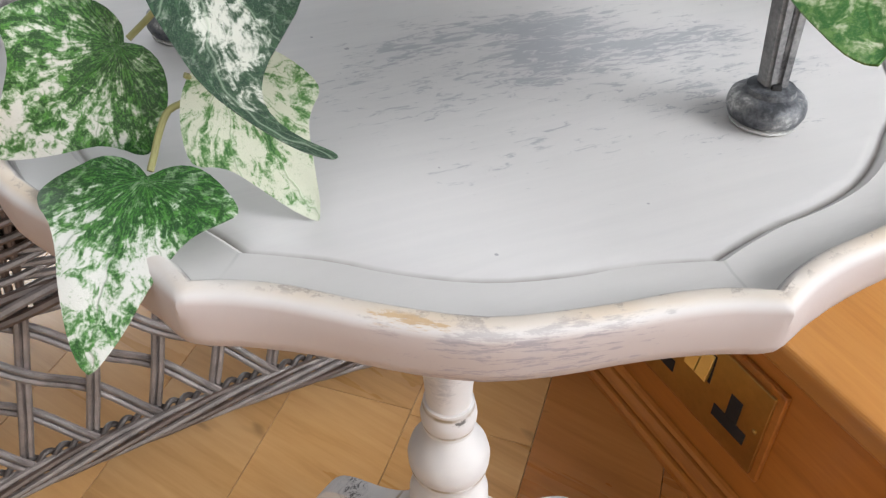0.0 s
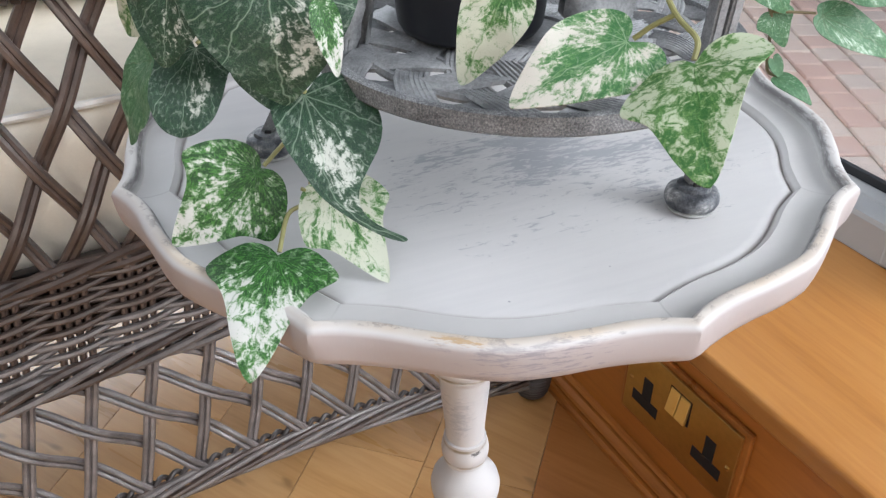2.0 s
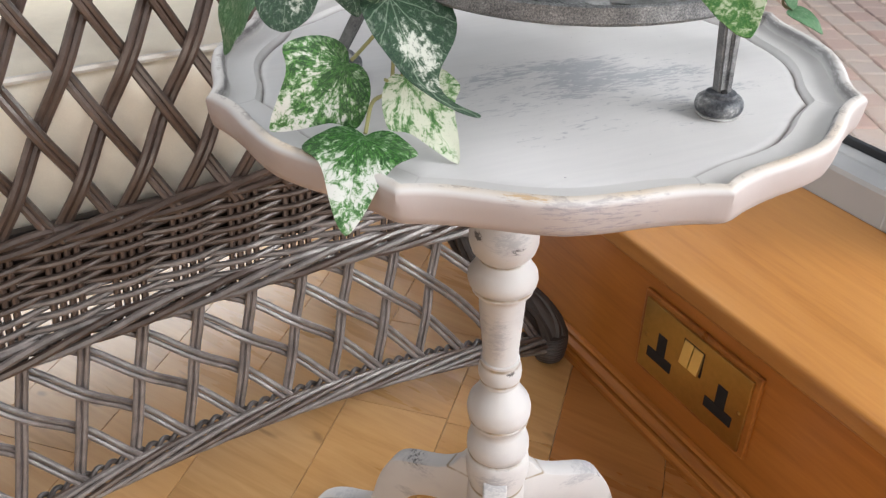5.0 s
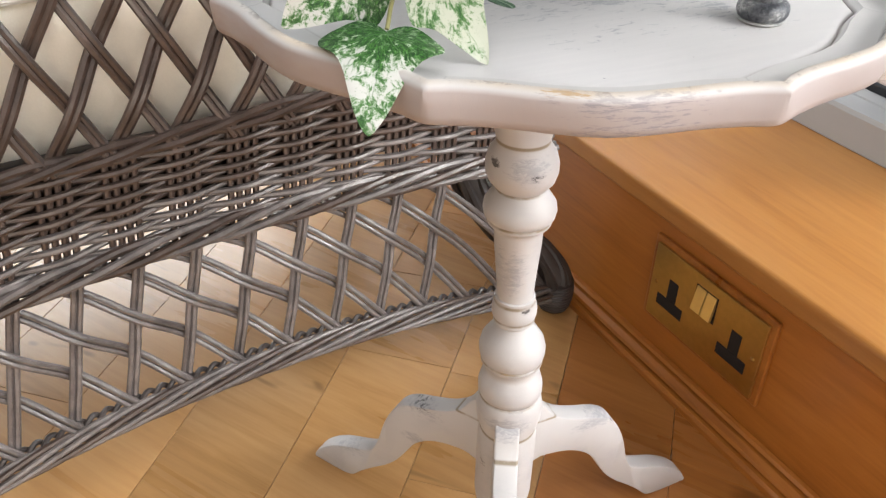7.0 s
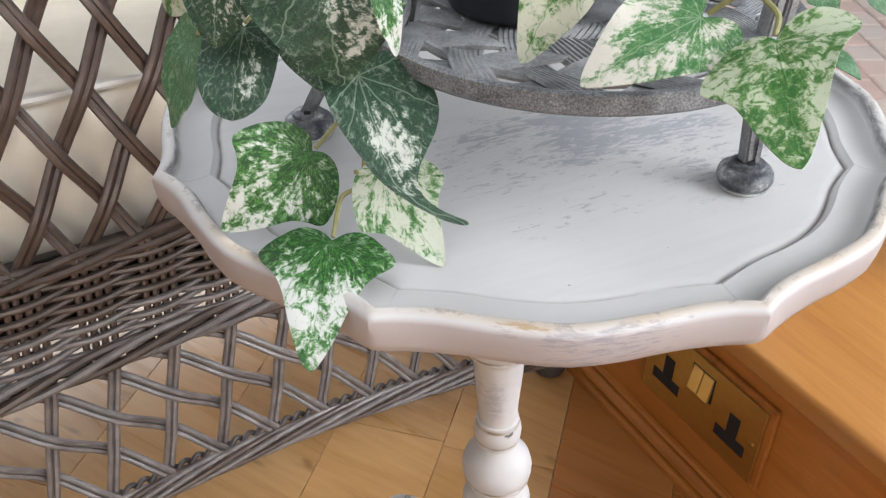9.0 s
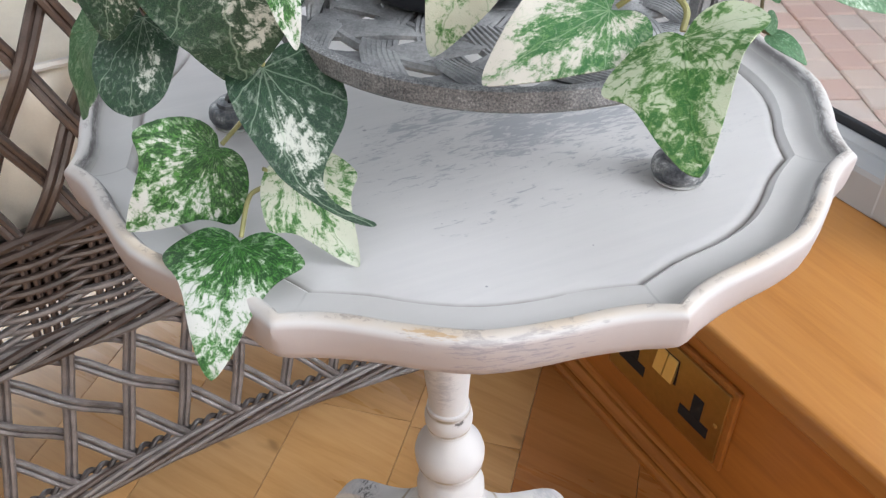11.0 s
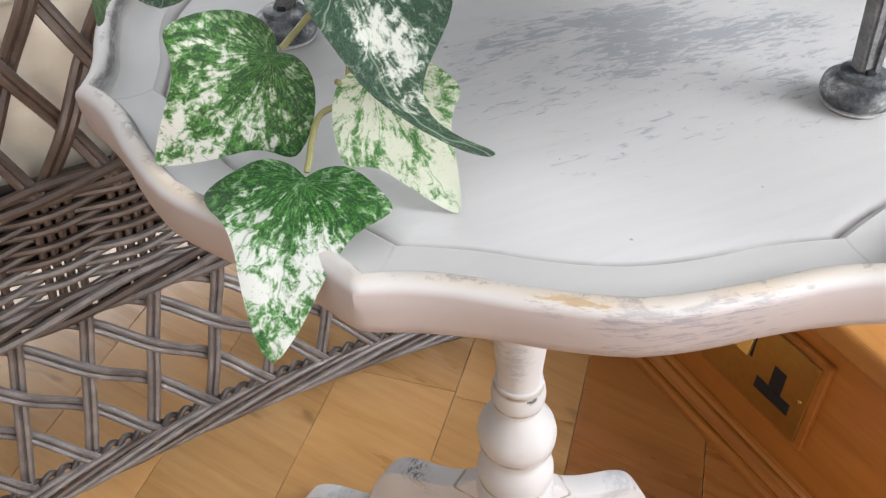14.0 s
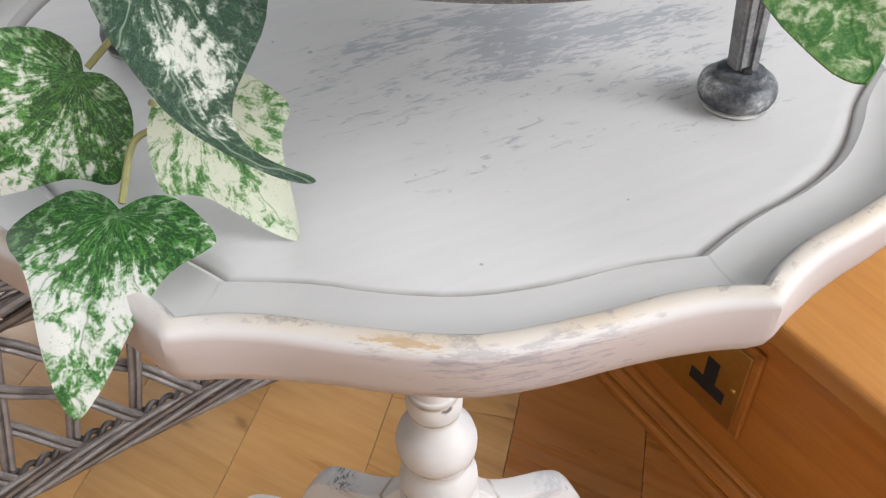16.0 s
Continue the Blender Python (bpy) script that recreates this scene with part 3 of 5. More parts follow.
wall_box(bm, U1, U1 + 0.1, 0.27, 0.66, 0.206, 2.12)
structure("wall_east", bm, PLASTER, "white wall with a long low window above the ledge")
# wall beyond the chair and wall behind the camera, each with a window opening; the rear one unseen and assumed
for nm, ua, ub in (("wall_north", U0 - 0.1, U0), ("wall_south", U1, U1 + 0.1)):
    bm = bmesh.new()
    sill = 0.30 if ua > 0 else 0.05
    wall_box(bm, ua, ub, N0, 0.27, -0.06, sill)
    wall_box(bm, ua, ub, N0, 0.27, 2.12, 2.4)
    wall_box(bm, ua, ub, N0, -2.05, sill, 2.12)
    if ua > 0:
        wall_box(bm, ua, ub, 0.12, 0.27, sill, 2.12)
    structure(nm, bm, PLASTER, "plain white wall with a wide window opening")
bm = wall_box(bmesh.new(), U0 - 0.1, U1 + 0.1, N0 - 0.1, N0, -0.06, 2.4)
structure("wall_west", bm, PLASTER, "plain pale wall of the garden room")

# ledge: front panel, top board with a rounded nosing, moulding at the floor
LEDGE_Z = 0.207
bm = bmesh.new()
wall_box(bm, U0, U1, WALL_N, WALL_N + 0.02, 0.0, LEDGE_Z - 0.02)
ledge_front = structure("ledge_front", bm, PINE_SHADED, "red-brown varnished pine front of the low window ledge")
top_board = Matrix.Translation(wall_point((U0 + U1) / 2, (WALL_N - 0.010 + 0.512) / 2, LEDGE_Z - 0.0117)) @ WALL_POSE
bm = box_bm(top_board, U1 - U0, 0.522 - WALL_N, 0.0234, 0.005, 4)
structure("ledge_top", bm, PINE, "orange varnished pine board with a rounded nosing along the window ledge")
bm = bmesh.new()
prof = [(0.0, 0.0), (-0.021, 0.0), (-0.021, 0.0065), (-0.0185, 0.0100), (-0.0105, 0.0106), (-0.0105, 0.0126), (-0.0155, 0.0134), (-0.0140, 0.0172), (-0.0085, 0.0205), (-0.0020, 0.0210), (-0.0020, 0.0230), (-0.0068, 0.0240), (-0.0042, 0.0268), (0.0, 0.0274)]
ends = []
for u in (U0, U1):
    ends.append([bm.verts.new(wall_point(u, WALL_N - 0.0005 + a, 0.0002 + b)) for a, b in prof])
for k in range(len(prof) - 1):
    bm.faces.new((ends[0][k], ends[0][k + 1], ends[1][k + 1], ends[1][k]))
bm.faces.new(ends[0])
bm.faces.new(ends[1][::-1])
structure("baseboard", bm, PINE_SHADED, "stepped red-brown pine moulding along the floor")

# window: white frame with beads and black gasket, a wide upright, glass
window = tagged(new("window_1"), "white plastic window with black gasket above the ledge", "window", "", "structure")
window.location = wall_point(0, 0.53, LEDGE_Z)
window.rotation_euler = (0, 0, WALL_ANGLE)
bpy.context.view_layer.update()


def in_window(name, u0, u1, n0, n1, z0, z1, mat, bevel=0.002, label=""):
    m = pose((u0 + u1) / 2, (n0 + n1) / 2 - 0.53, (z0 + z1) / 2 - LEDGE_Z)
    return part(name, box_bm(m, u1 - u0, n1 - n0, z1 - z0, bevel), mat, window, label, False)


def in_window_bar(name, u0, u1, prof, mat, label=""):
    """A bar along the window with the section given as (out, up) pairs."""
    b = bmesh.new()
    e = [[b.verts.new((u, n - 0.53, z - LEDGE_Z)) for n, z in prof] for u in (u0, u1)]
    k = len(prof)
    for i in range(k):
        b.faces.new((e[0][i], e[0][(i + 1) % k], e[1][(i + 1) % k], e[1][i]))
    b.faces.new(e[0])
    b.faces.new(e[1][::-1])
    return part(name, b, mat, window, label, False)


UP_U = -0.068   # edge of the upright
BAR = [(0.508, 0.2075), (0.508, 0.244), (0.510, 0.249), (0.515, 0.2505), (0.531, 0.2535), (0.5325, 0.2525), (0.534, 0.2545), (0.545, 0.2585), (0.548, 0.2575), (0.548, 0.2075)]
in_window_bar("window_frame", U0, UP_U + 0.004, BAR, UPVC, "white bottom rail with a glazing bead")
in_window_bar("window_frame", UP_U + 0.088, U1, BAR, UPVC, "white bottom rail with a glazing bead")
in_window("window_frame", UP_U, UP_U + 0.092, 0.506, 0.60, 0.2075, 2.118, UPVC, 0.004, "wide white upright")
in_window("window_frame", U0, UP_U, 0.508, 0.60, 2.05, 2.118, UPVC, 0.003)
in_window("window_frame", UP_U + 0.092, U1, 0.508, 0.60, 2.05, 2.118, UPVC, 0.003)
in_window("gasket", U0, UP_U, 0.5485, 0.5555, 0.235, 0.2665, RUBBER, 0.001, "black rubber gasket")
in_window("gasket", UP_U + 0.092, U1, 0.5485, 0.5555, 0.235, 0.2665, RUBBER, 0.001, "black rubber gasket")
for a, b in ((U0, UP_U), (UP_U + 0.092, U1)):
    pane = in_window("pane", a, b, 0.558, 0.562, 0.24, 2.05, GLASS, 0.0, "clear glass")
    pane.visible_shadow = False

# ---- outside ----
GROUND_Z = -0.22
bm = bmesh.new()
m = 60.0
vs = [bm.verts.new(p) for p in ((-m, -m, GROUND_Z - 0.013), (m, -m, GROUND_Z - 0.013), (m, m, GROUND_Z - 0.013), (-m, m, GROUND_Z - 0.013))]
bm.faces.new(vs)
structure("ground", bm, FAR_PAVING, "block paving reaching away from the house")
X0, X1, Y0, Y1 = 0.60, 1.75, 0.40, 2.75
bm = box_bm(pose((X0 + X1) / 2, (Y0 + Y1) / 2, GROUND_Z - 0.036), X1 - X0, Y1 - Y0, 0.056)
pavement = structure("pavement", bm, SAND, "pinkish block paving with sandy joints outside the window")

# ---- the chair ----
CH0 = Vector((-0.23, 0.159, 0.17))
CHD = Vector((math.cos(radians(30)), math.sin(radians(30)), 0))
CHN = Vector((-CHD.y, CHD.x, 0))     # away from the table, into the chair
chair = tagged(new("wicker_chair"), "brown woven wicker armchair with open lattice sides and cream cushions", "chair")
chair.location = CH0 + CHD * 0.358 + Vector((0, 0, -0.17))
bpy.context.view_layer.update()
CH_INV = Matrix.Translation(-Vector(chair.location))


def side(s, z, out=0.0):
    """A place on the chair's side: along it, up, and out of its face towards the table."""
    return CH0 + CHD * s + CHN * (0.10 * (z - 0.17) - out) + Vector((0, 0, z - 0.17))


def chair_part(name, bm, mat, label=""):
    bm.transform(CH_INV)
    return part(name, bm, mat, chair, label)


def border_z(s):
    return max(0.02, 0.080 - 0.40 * (s - 0.02) ** 2)


def band_low(s):
    return 0.2275 - 0.25 * (min(s, 0.3) - 0.04) ** 2


def band_high(s):
    return 0.3135 + 0.045 * (s + 0.09)


S0, S1 = -0.62, 0.345
R_ST = 0.0028


def pair_of(path_of, n, mat, name, label="", gap=0.0027, r=R_ST):
    """Two strands side by side; path_of(t, shift) gives places."""
    bm = bmesh.new()
    for sh in (-gap, gap):
        tube_into(bm, [path_of(i / (n - 1), sh) for i in range(n)], r, 7)
    return chair_part(name, bm, mat, label)


# lower lattice: steep pairs and slanting pairs, woven over one another
for k in range(-10, 8):
    st = -0.134 + 0.0495 * k

    def steep(t, sh, st=st, k=k):
        z = 0.228 - t * (0.228 - max(0.05, border_z(st)) + 0.004)
        s = st - 0.002 - (0.25 - 0.3 * max(0.0, st - 0.1)) * (0.209 - z) + sh
        run = (0.215 - z) / (0.215 - border_z(s))
        cross = (s - sh + 0.1105 - 0.146 * (run + 0.26 * run * (1 - run))) / 0.0500
        return side(s, z, -0.0014 * math.cos(math.pi * (k + cross)))
    if S0 + 0.03 < st < S1 - 0.015:
        pair_of(steep, 16, WICKER_LIT, "lattice_strand")
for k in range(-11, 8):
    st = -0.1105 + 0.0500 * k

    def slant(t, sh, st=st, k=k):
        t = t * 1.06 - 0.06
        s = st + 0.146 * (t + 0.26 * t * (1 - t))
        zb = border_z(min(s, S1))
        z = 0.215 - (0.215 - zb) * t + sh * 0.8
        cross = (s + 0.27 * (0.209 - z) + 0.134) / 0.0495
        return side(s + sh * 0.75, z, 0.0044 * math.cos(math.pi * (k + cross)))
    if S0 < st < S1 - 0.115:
        pair_of(slant, 18, WICKER_LIT, "lattice_strand")
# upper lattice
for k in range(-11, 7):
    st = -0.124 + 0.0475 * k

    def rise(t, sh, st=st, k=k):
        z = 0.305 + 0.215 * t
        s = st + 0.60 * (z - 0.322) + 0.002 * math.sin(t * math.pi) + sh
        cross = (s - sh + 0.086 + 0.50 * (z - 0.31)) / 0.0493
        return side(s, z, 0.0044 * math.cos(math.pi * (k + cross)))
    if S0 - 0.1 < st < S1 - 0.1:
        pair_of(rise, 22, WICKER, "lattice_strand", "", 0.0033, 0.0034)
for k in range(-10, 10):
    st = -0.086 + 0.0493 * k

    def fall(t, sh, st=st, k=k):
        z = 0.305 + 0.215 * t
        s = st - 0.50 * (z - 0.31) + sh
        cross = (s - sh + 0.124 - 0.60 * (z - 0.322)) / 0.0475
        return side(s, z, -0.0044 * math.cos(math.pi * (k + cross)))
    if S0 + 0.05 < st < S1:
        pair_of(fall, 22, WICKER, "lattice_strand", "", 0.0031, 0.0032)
# woven band: groups of four stakes with weavers in and out
stakes = [-0.131 + 0.0505 * k for k in range(-9, 10)]
for k, st in enumerate(stakes):
    if S0 < st < S1:
        for j in range(4):
            chair_part("stake", tube_bm([side(st - 0.012 + 0.0075 * j - 0.12 * (0.312 - z), z, 0.0004) for z in np.linspace(band_low(st) - 0.004, band_high(st) + 0.004, 5)], 0.0030, 8), WICKER)
rows = 15
for j in range(rows):
    share = j / (rows - 1)
    bm = bmesh.new()
    pts = []
    for i in range(241):
        s = S0 + (S1 - S0) * i / 240
        zc = (band_low(s) + 0.010) * (1 - share) + (band_high(s) - 0.006) * share
        ph = math.pi * (s - stakes[0] + 0.12 * (0.312 - zc) + 0.001) / 0.0505 + math.pi * j
        pts.append(side(s, zc + 0.0008 * math.sin(s * 23 + j * 2.3) + 0.0002 * math.sin(ph + 0.6), 0.0050 * math.cos(ph)))
    tube_into(bm, pts, 0.0030, 8)
    chair_part("weaver", bm, WICKER if j > 5 else WICKER_LIT)


def braid(z_of, count, amp, period, r, mat, name, out=0.004, label=""):
    """Strands plaited along the side."""
    for j in range(count):
        pts = []
        steps = max(200, int(12 * (S1 - S0) / period))
        for i in range(steps):
            s = S0 + (S1 - S0) * i / (steps - 1)
            ph = 2 * math.pi * (s / period + j / count)
            pts.append(side(s, z_of(s) + amp * math.sin(ph), out + 0.5 * amp * math.cos(ph)))
        chair_part(name, tube_bm(pts, r, 7), mat[j % len(mat)], label)


braid(band_low, 5, 0.009, 0.26, 0.0036, (WICKER_LIT, WICKER), "braid_strand", 0.006)
braid(band_high, 3, 0.0055, 0.20, 0.0036, (WICKER,), "braid_strand", 0.004)
braid(lambda s: border_z(s) - 0.005, 8, 0.0100, 0.30, 0.0028, (WICKER_LIT, WICKER, WICKER_LIT), "braid_strand", 0.006)
braid(lambda s: border_z(s) + 0.005, 2, 0.0046, 0.0248, 0.0026, (WICKER_DARK,), "braid_loop", 0.001)

# wrapped arm roll above the lattice, made of many turns of strand
bm = bmesh.new()
ARM_Z = 0.542
turns = 110
pts = []
for i in range(turns * 10 + 1):
    a = 2 * math.pi * i / 10
    s = S0 + (0.30 - S0) * i / (turns * 10)
    pts.append(side(s, ARM_Z) + CHN * 0.027 * math.cos(a) + Vector((0, 0, 0.025 * math.sin(a))))
tube_into(bm, pts, 0.0048, 5)
tube_into(bm, [side(s, ARM_Z) for s in np.linspace(S0, 0.30, 12)], 0.024, 12)
chair_part("arm", bm, WICKER_DARK, "arm roll wrapped with dark strand")


def wrapped_post(base, top, r, r_low, name, mat):
    bm = bmesh.new()
    base, top = Vector(base), Vector(top)
    h = (top - base).length
    n = int(h / 0.0062)
    pts, rr = [], []
    for i in range(n * 10 + 1):
        f = i / (n * 10)
        a = 2 * math.pi * i / 10
        bulge = r_low + (r - r_low) * f + 0.006 * math.exp(-((f * h - 0.055) / 0.02) ** 2)
        c = base + (top - base) * f
        pts.append(c + Vector((bulge * math.cos(a), bulge * math.sin(a), 0.003 - 0.006 * (f > 0.98))))
    tube_into(bm, pts, 0.0036, 5)
    core = [base + (top - base) * f for f in np.linspace(0.0, 1.0, 10)]
    tube_into(bm, core, [r_low + (r - r_low) * f + 0.005 * math.exp(-((f * h - 0.055) / 0.02) ** 2) for f in np.linspace(0, 1, 10)], 16)
    return chair_part(name, bm, mat, "leg wrapped with dark strand")


def bulb_foot(base, bends, mat):
    """A short wound foot under a clump of strands that wrap round the corner of the frame."""
    bm = bmesh.new()
    base = Vector(base)
    cuff = [(0.0, 0.0), (0.0135, 0.0), (0.0170, 0.003)]
    for i in range(9):
        z = 0.005 + 0.0042 * i
        r = 0.0185 + 0.0028 * math.sin(i / 8 * math.pi * 0.8)
        cuff += [(r - 0.0008, z), (r + 0.0006, z + 0.0021)]
    cuff += [(0.0, 0.046)]
    lathe = lathe_bm([(r, base.z + z) for r, z in cuff], 28, (base.x, base.y))
    tmp = bpy.data.meshes.new("cuff")
    lathe.to_mesh(tmp)
    bm.from_mesh(tmp)
    bpy.data.meshes.remove(tmp)
    path = spline([tuple(base + Vector((0, 0, 0.036)))] + bends, 26)
    tube_into(bm, [Vector(p) for p in path], [0.017] * 26, 14)
    for j in range(11):
        pts = []
        for i, p in enumerate(path):
            a = 2 * math.pi * j / 11 + i * (0.13 if j % 2 else 0.06)
            r = 0.0150 + 0.0025 * math.sin(i / 25 * math.pi) + 0.0008 * (j % 3)
            pts.append(Vector(p) + Vector((r * math.cos(a), r * math.sin(a), 0.4 * r * math.sin(a + 1))))
        chair_part("wrapping_strand", tube_bm(pts, 0.0046, 7), mat)
    return chair_part("leg", bm, mat, "wound foot under a clump of dark strands")


bulb_foot((0.086, 0.328, 0.003), [(0.078, 0.331, 0.054), (0.060, 0.336, 0.074), (0.036, 0.341, 0.094), (0.006, 0.345, 0.128), (-0.022, 0.352, 0.172), (-0.045, 0.360, 0.225)], WICKER_DARK)
far_foot = Vector((-0.20, 0.80, 0.004))
wrapped_post(far_foot, far_foot + Vector((0, 0, 0.45)), 0.019, 0.021, "leg", WICKER_DARK)
near_foot = side(S0 - 0.01, 0.0)
near_foot.z = 0.004
wrapped_post(near_foot, near_foot + Vector((0, 0, 0.50)), 0.019, 0.021, "leg", WICKER_DARK)
last_foot = near_foot + CHN * 0.55
wrapped_post(last_foot, last_foot + Vector((0, 0, 0.45)), 0.019, 0.021, "leg", WICKER_DARK)
chair_part("stretcher", tube_bm([side(0.245, 0.228, -0.10), side(0.225, 0.228, -0.18), side(0.20, 0.235, -0.30)], 0.013, 12), WICKER_DARK, "rail wrapped with dark strand")

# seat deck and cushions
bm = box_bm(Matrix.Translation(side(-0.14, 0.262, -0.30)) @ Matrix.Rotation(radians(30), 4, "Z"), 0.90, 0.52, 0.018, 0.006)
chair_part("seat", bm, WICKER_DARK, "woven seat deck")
# Unseen strip, added so the gaps in the band read as dark
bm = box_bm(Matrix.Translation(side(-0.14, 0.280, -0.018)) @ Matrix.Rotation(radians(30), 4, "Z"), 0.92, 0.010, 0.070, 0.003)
chair_part("seat_frame", bm, WICKER_DARK, "dark strip added behind the woven band to darken its gaps")


def cushion(name, centre, sx, sy, sz, mat, label, puff=0.02, seed=1):
    bm = bmesh.new()
    m = Matrix.Translation(centre) @ Matrix.Rotation(radians(30), 4, "Z")
    box_into(bm, Matrix.Identity(4), sx, sy, sz, min(0.03, sz * 0.28), 4)
    bmesh.ops.subdivide_edges(bm, edges=[e for e in bm.edges if e.calc_length() > 0.06], cuts=7, use_grid_fill=True)
    for v in bm.verts:
        f = max(0, 1 - (2 * v.co.x / sx) ** 2) * max(0, 1 - (2 * v.co.z / sz) ** 2 * 0.9)
        n = noise.noise(Vector((v.co.x * 9 + seed, v.co.y * 9, v.co.z * 14)))
        v.co.y += math.copysign(puff * f + 0.003 * n, v.co.y) if abs(v.co.y) > sy * 0.4 else 0
        g = max(0, 1 - (2 * v.co.x / sx) ** 2) * max(0, 1 - (2 * v.co.y / sy) ** 2)
        v.co.z += math.copysign(puff * 0.6 * g + 0.002 * n, v.co.z)
    bm.transform(m)
    ob = tagged(finish(name, bm, mat), label, "cushion")
    return ob, m


seat_cushion, cm = cushion("seat_cushion", side(-0.14, 0.356, -0.278), 0.88, 0.50, 0.162, CUSHION, "cream fabric seat cushion with piped edges", 0.006, 3)
for dz in (0.079, -0.079):
    bm = bmesh.new()
    hx, hy = 0.434, 0.246
    ring = [(-hx, -hy), (0, -hy - 0.004), (hx, -hy), (hx, hy), (-hx, hy), (-hx, -hy)]
    pts = [cm @ Vector((x, y, dz * 0.93)) for x, y in ring[:3]]
    tube_into(bm, [Vector(p) for p in spline([tuple(p) for p in pts], 24)], 0.0032, 7)
    part("piping", bm, CUSHION_PALE, seat_cushion)
cushion("back_cushion", side(-0.16, 0.545, -0.36), 0.80, 0.34, 0.17, CUSHION_PALE, "pale fabric cushion lying on the seat cushion", 0.03, 8)

# ---- the table ----
table = tagged(new("wine_table"), "small tripod pie-crust table in distressed off-white chalk paint", "table")


def scalloped(corner_list, phi):
    """Radius at phi degrees from the nearest of the eight points, smooth between the given (degrees, radius)."""
    pts = [(-b[0], b[1]) for b in corner_list[:0:-1]] + list(corner_list) + [(45 - b[0], b[1]) for b in corner_list[::-1][1:]]
    xs = [p[0] for p in corner_list]
    ys = [p[1] for p in corner_list]
    k = max(0, min(len(xs) - 2, int(np.searchsorted(xs, phi, side="right")) - 1))
    # Hermite with flat ends between samples
    def slope(i):
        if i == 0:
            return (ys[1] - ys[0]) / (xs[1] - xs[0]) * 1.2
        if i == len(xs) - 1:
            return 0.0
        return (ys[i + 1] - ys[i - 1]) / (xs[i + 1] - xs[i - 1])
    h = xs[k + 1] - xs[k]
    t = (phi - xs[k]) / h
    return ((2 * t ** 3 - 3 * t ** 2 + 1) * ys[k] + (t ** 3 - 2 * t ** 2 + t) * h * slope(k) + (-2 * t ** 3 + 3 * t ** 2) * ys[k + 1] + (t ** 3 - t ** 2) * h * slope(k + 1))


RIM = [(0, 0.1745), (2.2, 0.1713), (4.5, 0.1692), (8, 0.1680), (12, 0.1688), (16, 0.1697), (20, 0.1710), (22.5, 0.1715)]
EDGE = [(0, 0.1744), (1.2, 0.1737), (2.4, 0.1724), (4.2, 0.1707), (8, 0.1688), (12, 0.1686), (16, 0.1699), (20, 0.1711), (22.5, 0.1716)]
STEP = [(0, 0.1537), (4.0, 0.1508), (8.7, 0.1492), (14.0, 0.1503), (22.5, 0.1516)]
TOP_Z = 0.499
# (which outline, offset, height over the field)
PROFILE = [("in", 0.0, 0.0), ("in", 0.35, 0.0), ("in", 0.7, 0.0), ("step", -0.006, 0.0), ("step", -0.0026, -0.0003), ("step", -0.0008, -0.0016), ("step", 0.0006, 0.0004), ("step", 0.0024, 0.0021),
           ("step", 0.006, 0.0012), ("mid", 0.45, 0.0008), ("mid", 0.80, 0.0012), ("mid", 1.0, 0.0020), ("rim", -0.0012, 0.0062), ("rim", -0.0002, 0.0078), ("rim", 0.0012, 0.0086), ("rim", 0.0036, 0.0082), ("rim", 0.0054, 0.0066),
           ("low", 0.0060, 0.0050), ("low", 0.0057, 0.0), ("low", 0.0050, -0.0050), ("low", 0.0042, -0.0083), ("low", 0.0030, -0.0092), ("low", -0.008, -0.0095), ("in", 0.62, -0.0183), ("in", 0.0, -0.0183)]
bm = bmesh.new()
angles = []
for c in range(8):
    for d in (0, 0.6, 1.4, 2.4, 3.8, 5.5, 7.5, 10, 12.5, 15, 17.5, 20, 22.5, 25, 27.5, 30, 32.5, 35, 37.5, 39.5, 41.2, 42.6, 43.6, 44.4):
        angles.append(22.5 + 45 * c + d)
rings = []
for kind, off, h in PROFILE:
    ring = []
    for a in angles:
        phi = (a - 22.5) % 45
        phi = min(phi, 45 - phi)
        ro, rs = scalloped(RIM, phi), scalloped(STEP, phi)
        # low on the edge the points stand further out than on the crest
        down = min(1.0, max(0.0, (0.0064 - h) / 0.0105))
        r = {"in": rs * off, "step": rs + off, "mid": rs + 0.006 + (ro - 0.0026 - rs - 0.006) * off, "rim": ro + off, "low": ro + (scalloped(EDGE, phi) - ro) * down + off}[kind]
        ring.append((r, a))
    if kind == "in" and off == 0.0:
        rings.append([bm.verts.new((0.0024, -0.0039, TOP_Z + h))])
    else:
        rings.append([bm.verts.new((0.0024 + r * math.cos(radians(a + 1.2)), -0.0039 + r * math.sin(radians(a + 1.2)), TOP_Z + h)) for r, a in ring])
layer = bm.loops.layers.uv.new("UVMap")
n = len(angles)
for p, (a, b) in enumerate(zip(rings, rings[1:])):
    for k in range(n):
        quad = list(dict.fromkeys([a[k % len(a)], a[(k + 1) % n % len(a)], b[(k + 1) % n % len(b)], b[k % len(b)]]))
        if len(quad) > 2:
            fc = bm.faces.new(quad)
            for lp in fc.loops:
                first = lp.vert in (a[k % len(a)], b[k % len(b)])
                lp[layer].uv = ((p if lp.vert in a else p + 1) / 30, (k if first else k + 1) / n)
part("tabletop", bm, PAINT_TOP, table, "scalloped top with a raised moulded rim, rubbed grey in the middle")

